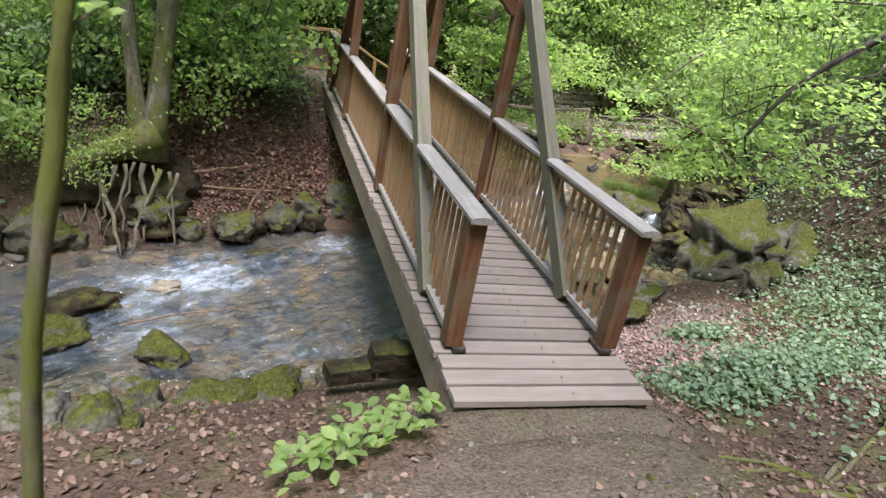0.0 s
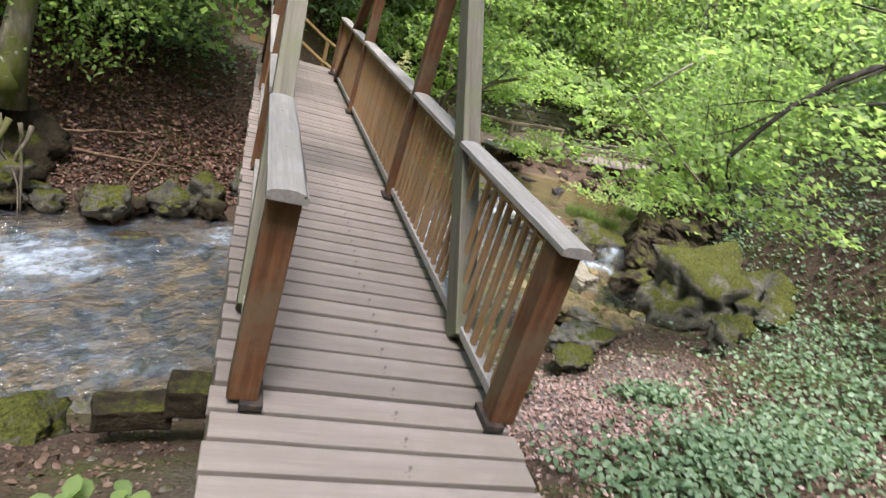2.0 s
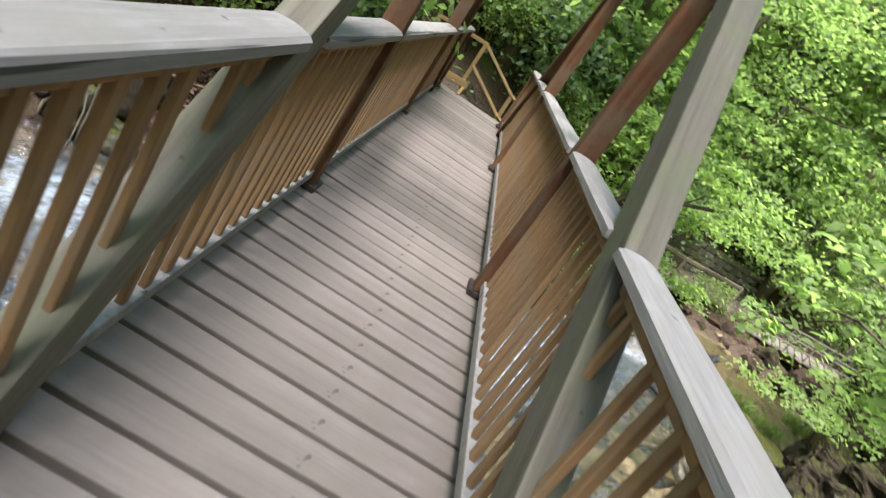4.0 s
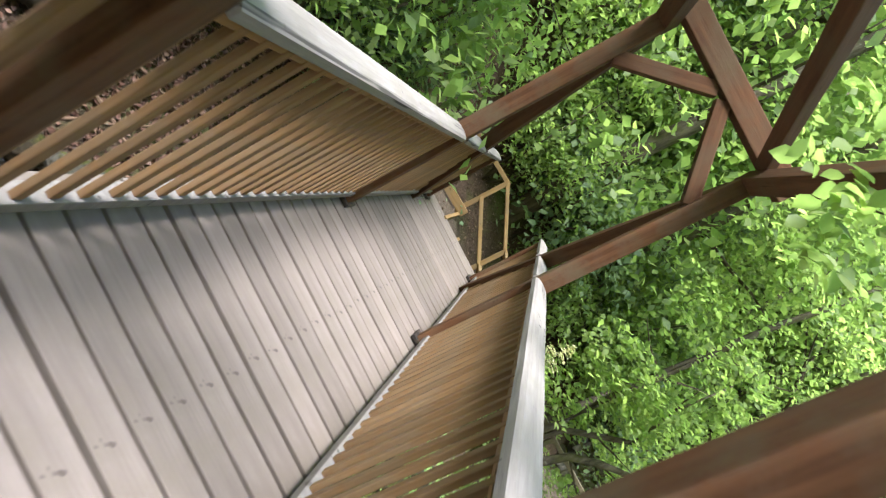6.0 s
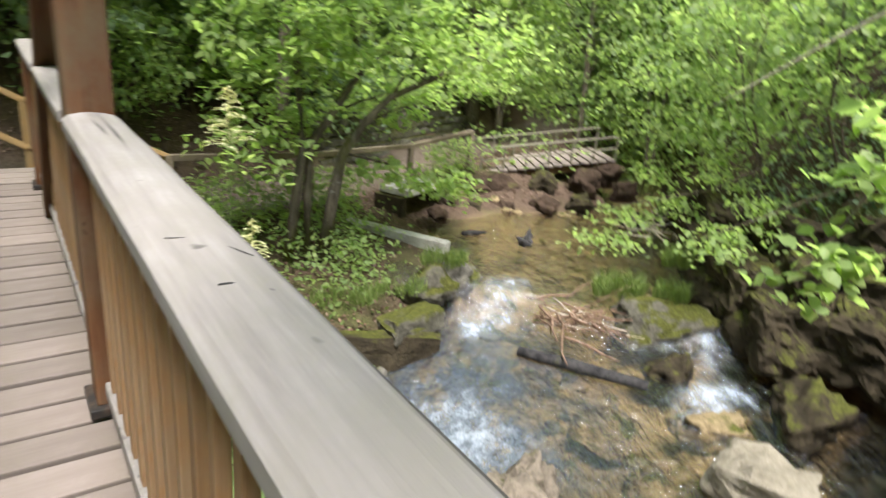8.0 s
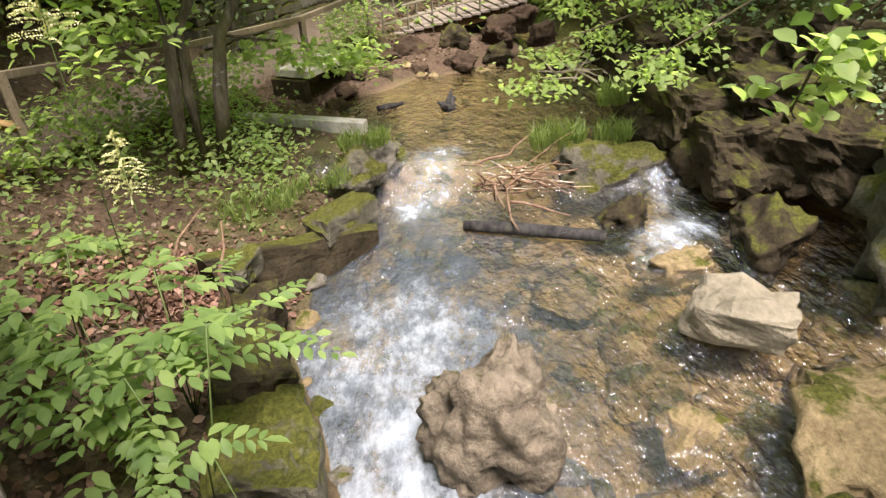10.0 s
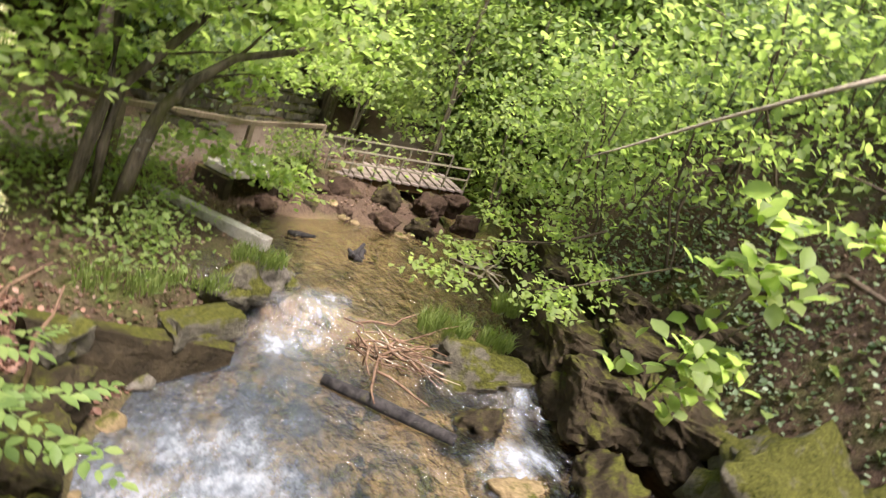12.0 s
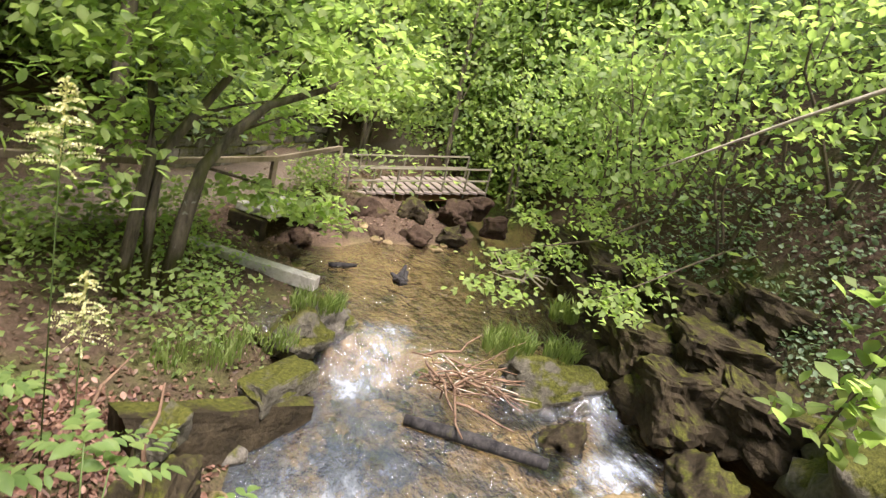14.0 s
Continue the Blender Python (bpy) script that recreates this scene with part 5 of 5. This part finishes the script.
# the two groups above z = 4 are added canopy that shades the bank
cl = [sprays(gen, p, r, n, 16, 0.17) for p, r, n in (((3.6, 10.6, 1.3), (1.1, 0.8, 0.6), 60), ((4.7, 10.3, 1.3), (0.9, 0.7, 0.5), 44), ((2.6, 10.5, 1.1), (0.8, 0.6, 0.6), 40), ((3.0, 11.5, 0.2), (0.7, 0.35, 0.35), 24), ((4.4, 11.5, 0.45), (0.8, 0.4, 0.35), 28), ((5.5, 12.1, 0.6), (0.8, 0.4, 0.35), 28), ((6.8, 12.7, 0.75), (0.8, 0.4, 0.4), 26), ((2.6, 10.6, 4.2), (2.4, 1.8, 0.7), 70), ((2.3, 9.0, 4.9), (1.7, 1.3, 0.5), 70), ((5.5, 11.65, -0.72), (0.6, 0.35, 0.18), 24), ((4.3, 10.9, -0.3), (0.5, 0.3, 0.2), 12), ((3.2, 10.6, 2.4), (1.4, 1.0, 0.6), 44), ((2.4, 10.4, 0.2), (0.45, 0.4, 0.4), 12))]
c = np.concatenate(cl)
put("crown", leaf_mesh("crown", c, gen.uniform(0.7, 1.25, len(c)) * 0.1, M_LEAF_LIGHT, gen, 0.35, 1.0, True), fork)
tree("slender_tree", (0, 0, 0), [(wander((3.8, 13.6, -0.6), (4.2, 13.7, 7), 7, 0.3, 3), 0.11)], (4.3, 13.4, 4.8), (1.9, 1.6, 2.4), 90, 30, 0.11, M_LEAF_LIGHT, M_BARK, BEECH, 402, 0.35, False, 8)

# thicket on the right bank of the pool
for k, (x, y, h, lean) in enumerate(((8.4, 7.7, 2.8, (-0.3, 0.2)), (8.7, 8.8, 3.2, (-0.4, 0.2)), (8.5, 6.8, 2.8, (-0.5, 0.2)), (9.5, 9.9, 3.0, (-0.3, 0.1)), (9.9, 8.2, 3.6, (-0.3, -0.2)), (10.7, 11.0, 3.2, (-0.3, -0.2)))):
    z = gz(x, y)
    st = [(wander((x, y, z - 0.2), (x + lean[0] + 0.5 * math.cos(a), y + lean[1] + 0.5 * math.sin(a), z + h), 6, 0.9, k + int(a * 10)), 0.024) for a in (0.2, 2.3, 4.4)]
    tree("thicket_shrub", (0, 0, 0), st, (x + lean[0], y + lean[1], z + h * 0.72), (1.75, 1.6, h * 0.45), 60, 20, 0.1, M_LEAF if k % 2 else M_LEAF_LIGHT, M_TWIG, "thin-stemmed leafy thicket on the steep bank", 420 + k, 0.34, True, 4, category="shrub", group="thicket on the bank")
bough("low_branch", "leafy branch hanging low above the pool",
      [([(8.6, 8.8, 0.0), (8.0, 9.1, -0.35), (7.4, 9.5, -0.55), (6.7, 9.8, -0.7)], 0.02), ([(8.5, 7.6, 0.1), (7.6, 7.8, -0.15), (6.9, 7.95, -0.35), (6.2, 8.0, -0.45)], 0.016)],
      [(6.4, 9.5, -0.92), (7.0, 9.7, -0.75), (7.5, 9.4, -0.6), (6.6, 8.1, -0.6), (7.1, 8.1, -0.5), (7.7, 8.3, -0.3), (8.2, 10.2, -0.4), (8.8, 9.6, -0.1), (9.4, 10.8, 0.0), (8.1, 9.0, -0.2)], (0.45, 0.38, 0.1), 11, 13, 0.085, M_LEAF_LIGHT, 505, 0.15)
for k, (x, y, h) in enumerate(((9.6, 15.6, 5.0), (11.2, 14.6, 5.5), (12.6, 13.6, 5.0), (8.2, 16.6, 6.0), (11.0, 17.0, 7.0), (13.8, 12.2, 5.5))):
    z = gz(x, y)
    st = [(wander((x, y, z - 0.2), (x + 0.5 * math.cos(a), y + 0.5 * math.sin(a), z + h), 6, 0.8, 40 + k + int(a * 10)), 0.05) for a in (0.6, 3.4)]
    tree("understorey_tree", (0, 0, 0), st, (x, y, z + h * 0.5), (1.7, 1.6, h * 0.48), 90, 22, 0.13, (M_LEAF_LIGHT, M_LEAF)[k % 2], M_BARK, "slender understorey tree in bright green leaf", 440 + k, 0.4, False, 5, group="understorey trees")


# goat's-beard with plumes by the bridge
def pinnate_plant(name, base, stems, leaf, mat, label, seed, category="plant"):
    gen = np.random.default_rng(seed)
    rr = random.Random(seed)
    ob = thing(name, label, category, (0, 0, 0), "goat's-beard plants")
    pts, ways, sizes = [], [], []
    for i in range(stems):
        a = rr.uniform(0, 6.28)
        l = rr.uniform(0.18, 0.42)
        p0 = Vector(base)
        p1 = p0 + Vector((math.cos(a) * l * 0.6, math.sin(a) * l * 0.6, rr.uniform(-0.95, -0.42) - base[2]))
        p2 = p1 + Vector((math.cos(a) * l * 0.8, math.sin(a) * l * 0.8, -0.12))
        limb("stalk", [p0, p0.lerp(p1, 0.6), p1, p1.lerp(p2, 0.5), p2], [0.005, 0.0045, 0.004, 0.003, 0.002], M_STALK, ob, 5, i)
        for arm, swing, reach in ((p2, 0.0, 0.34), (p1, 1.0, 0.24), (p1, -1.0, 0.24)):
            d = Vector((math.cos(a + swing), math.sin(a + swing), -0.22))
            for j in range(5):
                q = arm + d * reach * (j + 0.4) / 5
                size = leaf * (1.15 - 0.13 * j)
                for s in (-1, 1):
                    turn = a + swing + s * 1.0
                    pts.append(q + Vector((math.cos(turn), math.sin(turn), -0.1)) * size * 0.5)
                    ways.append(turn)
                    sizes.append(size)
            pts.append(arm + d * (reach + leaf * 0.4))
            ways.append(a + swing)
            sizes.append(leaf)
    n = len(pts)
    put("leaves", leaf_mesh("leaves", np.array([p[:] for p in pts]), gen.uniform(0.85, 1.15, n) * np.array(sizes), mat, gen, 0.22, 0.45, True, 0.52, np.array(ways) + gen.normal(0, 0.15, n)), ob)
    return ob


for k, (x, y) in enumerate(((1.2, 7.65), (1.5, 7.85), (1.1, 8.05), (1.25, 8.7), (1.3, 7.25))):
    pinnate_plant("goatsbeard", (x, y, gz(x, y) - 0.03), 5, 0.1, M_HERB, "goat's-beard with toothed bright green leaves beside the bridge", 600 + k)


def plume(base, h, seed, stalk):
    gen = np.random.default_rng(seed)
    rr = random.Random(seed)
    ob = thing("flower_plume", "feathery cream flower plume on a thin stalk", "flower", (0, 0, 0), "flower plumes")
    b = Vector(base)
    limb("stalk", [b - Vector((0, 0, stalk)), b, b + Vector((0.02, 0.01, h))], [0.004, 0.0035, 0.002], M_STALK, ob, 5, 1)
    pts = []
    for i in range(64):
        f = i / 63
        p = b + Vector((0, 0, h * f))
        a = rr.uniform(0, 6.28)
        l = 0.17 * (1 - f) ** 0.8 + 0.015
        for j in range(12):
            q = j / 11
            pts.append(p + Vector((math.cos(a) * l * q, math.sin(a) * l * q, 0.05 * q - 0.045 * q * q)))
    put("blossom", leaf_mesh("blossom", np.array([p[:] for p in pts]), np.full(len(pts), 0.017), M_PLUME, gen, 0.0, 2.0, False, 0.7), ob)


for k, p in enumerate(((1.70, 8.5, -0.34), (1.56, 8.5, 0.52))):
    plume(p, 0.36, 700 + k, p[2] - gz(p[0], p[1]) + 0.03)

# ground cover, litter, grass
def cover(name, x, y, lift, size, mat, label, category, seed, droop=0.2, spread=1.0, fine=False, aspect=0.62):
    gen = np.random.default_rng(seed)
    c = np.stack([x, y, land_z(x, y) + gen.uniform(*lift, len(x))], 1)
    me = leaf_mesh(name, c, gen.uniform(0.6, 1.3, len(c)) * size, mat, gen, droop, spread, fine, aspect)
    return put(name, me, None, None, label, category, "", "stuff")


gc = np.random.default_rng(900)


def spot(n, cx, cy, rx, ry):
    return cx + gc.normal(0, rx, n), cy + gc.normal(0, ry, n)


n = 95000
x = gc.uniform(-8, 11, n)
y = gc.uniform(-6, 15, n)
out = np.minimum(y - along(SOUTH, x), along(NORTH, x) - y) < -0.12
thin_path = gc.uniform(0, 1, n) > path_mask(x, y) * 0.9
off_deck = ~((np.abs(x) < 0.85) & (y > -0.6) & (y < 10.5))
dens = gc.uniform(-1.2, 1.2, n) < fbm(x, y, 41, 3, 0.8) + 0.55
k = out & thin_path & off_deck & dens
cover("leaf_litter", x[k], y[k], (0.002, 0.025), 0.046, M_LITTER, "reddish-brown fallen leaves strewn over the ground", "leaf litter", 901, 0.0, 1.3, True, 0.66)
x = gc.uniform(-5, 2.5, 9000)
y = gc.uniform(-5, 1.6, 9000)
k = (y < along(SOUTH, x) - 0.1) & ~((np.abs(x) < 0.85) & (y > -0.6))
cover("leaf_crumbs", x[k], y[k], (0.002, 0.012), 0.024, M_LITTER, "crumbs of dry leaves and bark on the trodden earth", "leaf litter", 911, 0.0, 0.7)
x, y = spot(5200, 2.9, 2.0, 1.0, 0.75)
k = (y < along(SOUTH, x) + 0.1)
cover("leaf_litter", x[k], y[k], (0.004, 0.03), 0.045, M_LITTER_PALE, "reddish fallen leaves heaped on the gravel bank", "leaf litter", 902, 0.0, 1.3, True, 0.66)
x, y = spot(2600, 2.05, 9.2, 0.45, 0.32)
k = (y > along(NORTH, x) + 0.1)
cover("leaf_litter", x[k], y[k], (0.004, 0.05), 0.055, M_LITTER_RED, "red-brown fallen leaves behind the ledge", "leaf litter", 912, 0.0, 1.5, True, 0.66)
x, y = spot(15000, -2.3, 7.4, 1.7, 0.9)
k = (y > along(NORTH, x) + 0.15)
cover("leaf_litter", x[k], y[k], (0.004, 0.05), 0.062, M_LITTER_RED, "red-brown fallen leaves on the steep bank", "leaf litter", 903, 0.0, 1.5, True, 0.66)
parts = [spot(m, *s) for m, s in ((700, (2.6, 0.55, 0.5, 0.22)), (1300, (3.6, 1.0, 0.7, 0.28)), (1000, (4.9, 1.5, 0.8, 0.3)), (400, (6.3, 2.4, 1.0, 0.6)), (350, (7.6, 3.6, 0.8, 0.6)), (420, (3.6, 2.3, 0.22, 0.16)), (260, (3.6, -0.2, 0.9, 0.4)))]
x, y = np.concatenate([p[0] for p in parts]), np.concatenate([p[1] for p in parts])
k = x > 1.35
cover("ivy", x[k], y[k], (0.02, 0.16), 0.066, M_IVY, "low ivy-like ground cover on the slope", "ground cover", 904, 0.2, 1.1, True, 0.8)
parts = [spot(m, *s) for m, s in ((1200, (6.6, 3.0, 0.8, 0.5)), (1200, (7.6, 4.1, 0.7, 0.5)), (900, (8.2, 5.0, 0.6, 0.5)), (700, (5.6, 2.2, 0.7, 0.4)), (900, (7.7, 6.8, 0.5, 0.4)), (900, (8.3, 8.0, 0.5, 0.5)), (900, (8.7, 9.4, 0.5, 0.5)), (500, (7.4, 5.6, 0.5, 0.4)), (700, (7.6, 6.4, 0.45, 0.4)), (600, (8.8, 7.6, 0.6, 0.6)), (500, (9.4, 8.8, 0.6, 0.6)))]
x, y = np.concatenate([p[0] for p in parts]), np.concatenate([p[1] for p in parts])
k = y < along(SOUTH, x) - 0.2
cover("ivy", x[k], y[k], (0.02, 0.3), 0.06, M_IVY, "small-leaved creepers on the steep bank", "ground cover", 909, 0.3, 1.1, True, 0.75)
parts = [spot(m, *s) for m, s in ((700, (-5.4, 6.8, 0.8, 0.5)), (600, (-6.5, 6.4, 0.8, 0.6)), (450, (-4.6, 7.6, 0.6, 0.4)), (700, (-2.0, 9.2, 1.0, 0.4)))]
x, y = np.concatenate([p[0] for p in parts]), np.concatenate([p[1] for p in parts])
k = y > along(NORTH, x) + 0.2
cover("undergrowth", x[k], y[k], (0.1, 0.55), 0.1, M_IVY, "pale green undergrowth on the wooded bank", "undergrowth", 905, 0.2, 0.8)
parts = [spot(m, *s) for m, s in ((330, (3.2, 10.1, 0.35, 0.22)), (500, (3.6, 10.7, 0.3, 0.25)), (90, (2.2, 10.0, 0.4, 0.25)), (300, (1.3, 9.6, 0.3, 0.5)), (400, (3.9, 11.6, 0.3, 0.25)), (500, (2.6, 10.9, 0.6, 0.25)), (400, (3.0, 11.5, 0.6, 0.2)))]
x, y = np.concatenate([p[0] for p in parts]), np.concatenate([p[1] for p in parts])
k = y > along(NORTH, x) + 0.1
cover("undergrowth", x[k], y[k], (0.03, 0.45), 0.07, M_LEAF, "low green undergrowth on the far bank", "undergrowth", 906, 0.3, 0.9)


n = 3600
x = gc.uniform(1.2, 7.5, n)
y = along(PATH_EDGE, x) - 0.1 + gc.normal(0, 0.16, n)
k = (x < 4.6) | (x > 6.3)
cover("undergrowth", x[k], y[k], (0.05, 0.62), 0.085, M_LEAF_LIGHT, "leafy fringe of herbs along the path's edge", "undergrowth", 910, 0.3, 0.9)


def tuft(cx, cy, cz, r, n, h, label, seed):
    gen = np.random.default_rng(seed)
    a = gen.uniform(0, 6.28, n)
    q = r * np.sqrt(gen.uniform(0, 1, n))
    bx, by = cx + q * np.cos(a), cy + q * np.sin(a) * 0.7
    hh = h * gen.uniform(0.5, 1.2, n)
    dx, dy = gen.normal(0, 0.35, n) * hh, gen.normal(0, 0.35, n) * hh
    w = 0.006
    base = np.stack([bx, by, np.full(n, cz)], 1)
    mid = base + np.stack([dx * 0.35, dy * 0.35, hh * 0.65], 1)
    tip = base + np.stack([dx, dy, hh], 1)
    s = np.stack([np.cos(a) * w, np.sin(a) * w, np.zeros(n)], 1)
    v = np.stack([base - s, base + s, mid + s, mid - s, tip], 1).reshape(-1, 3)
    f = []
    for i in range(n):
        o = i * 5
        f += [(o, o + 1, o + 2, o + 3), (o + 3, o + 2, o + 4)]
    put("grass_tuft", mesh_of("grass_tuft", v.tolist(), f, M_GRASS), None, None, label, "grass", "grass tufts", "stuff")


GT = "tuft of fresh green grass on the rock"
tuft(6.0, 8.75, -1.35, 0.35, 420, 0.22, GT, 1)
tuft(6.4, 8.35, -1.32, 0.25, 260, 0.2, GT, 2)
tuft(7.0, 8.75, -1.15, 0.22, 260, 0.25, GT, 3)
tuft(4.4, 10.0, -1.2, 0.3, 300, 0.16, GT, 4)
tuft(3.6, 9.7, -1.3, 0.35, 190, 0.13, GT, 5)
tuft(2.9, 9.5, -1.2, 0.35, 170, 0.14, GT, 6)

n = 52000
x = gc.uniform(-22, 26, n)
y = gc.uniform(-4, 32, n)
k = (np.minimum(y - along(SOUTH, x), along(NORTH, x) - y) < -0.5) & (path_mask(x, y) < 0.1) & (gc.uniform(-1.3, 1.0, n) < fbm(x, y, 45, 3, 0.6))
k &= ~((x > -6) & (x < 7.5) & (y < 6.5)) & ~((np.abs(x) < 1.3) & (y < 12.6))
k &= ~((x > -1.5) & (x < 6.5) & (y < 13.5)) & ~((x > -4.5) & (x < 0) & (y < 8.6))
cover("undergrowth", x[k], y[k], (0.05, 0.7), 0.15, M_LEAF, "mixed green undergrowth covering the wooded slopes", "undergrowth", 907, 0.25, 0.9)

n = 26000
x = gc.uniform(3, 24, n)
y = along(PATH_EDGE, x) + np.where(x > 12.5, gc.uniform(-7, 12, n), gc.uniform(2.6, 14, n))
cover("undergrowth", x, y, (0.05, 1.1), 0.2, M_LEAF_LIGHT, "dense green undergrowth on the slope beyond the path", "undergrowth", 908, 0.25, 0.9)

for k, (x, y, s) in enumerate(((6.9, 2.2, 0.55), (8.0, 3.0, 0.7), (8.9, 4.0, 0.8), (9.4, 5.4, 0.9), (6.0, 1.2, 0.5))):
    plant(bushes[(1, 3, 1, 2, 3)[k]], x, y, s, 1.3 * k, False)

# seedling by the path
gen = np.random.default_rng(15)
seedling = thing("sapling", "low sapling with pale green leaves beside the path", "plant", (0, 0, 0))
for i in range(5):
    a = Vector((-1.62 + 0.12 * i, -1.28 + 0.09 * i, gz(-1.6, -1.2) + 0.02))
    limb("twig", wander(a, a + Vector((0.08, 0.05, 0.14)), 3, 0.03, i), [0.005, 0.004, 0.003, 0.002], M_TWIG, seedling, 5, i)
c = np.concatenate([sprays(gen, (-1.72 + 0.15 * i, -1.3 + 0.13 * i, gz(-1.72 + 0.15 * i, -1.3 + 0.13 * i) + 0.16), (0.12, 0.1, 0.05), 5, 5, 0.06) for i in range(6)])
put("leaves", leaf_mesh("leaves", c, gen.uniform(0.7, 1.2, len(c)) * 0.085, M_LEAF_LIGHT, gen, 0.15, 0.6, True), seedling)
# roots across the path
for i, (a, b) in enumerate((((0.75, -1.35), (3.0, -0.95)), ((0.7, -1.25), (2.2, -1.0)), ((1.0, -1.55), (2.4, -1.9)), ((1.2, -1.15), (3.3, -0.5)), ((0.95, -1.45), (2.6, -1.35)), ((1.5, -1.5), (2.3, -0.75)), ((1.3, -1.75), (3.0, -1.6)))):
    pts = []
    for k in range(9):
        f = k / 8
        px, py = a[0] + (b[0] - a[0]) * f, a[1] + (b[1] - a[1]) * f + 0.08 * math.sin(5 * f + i)
        pts.append((px, py, gz(px, py) + 0.012 * math.sin(7 * f)))
    limb("surface_root", pts, [0.012 + 0.02 * k / 8 for k in range(9)], M_MOSSBARK, None, 7, i, "bare tree root across the trodden earth", "root", "surface roots")
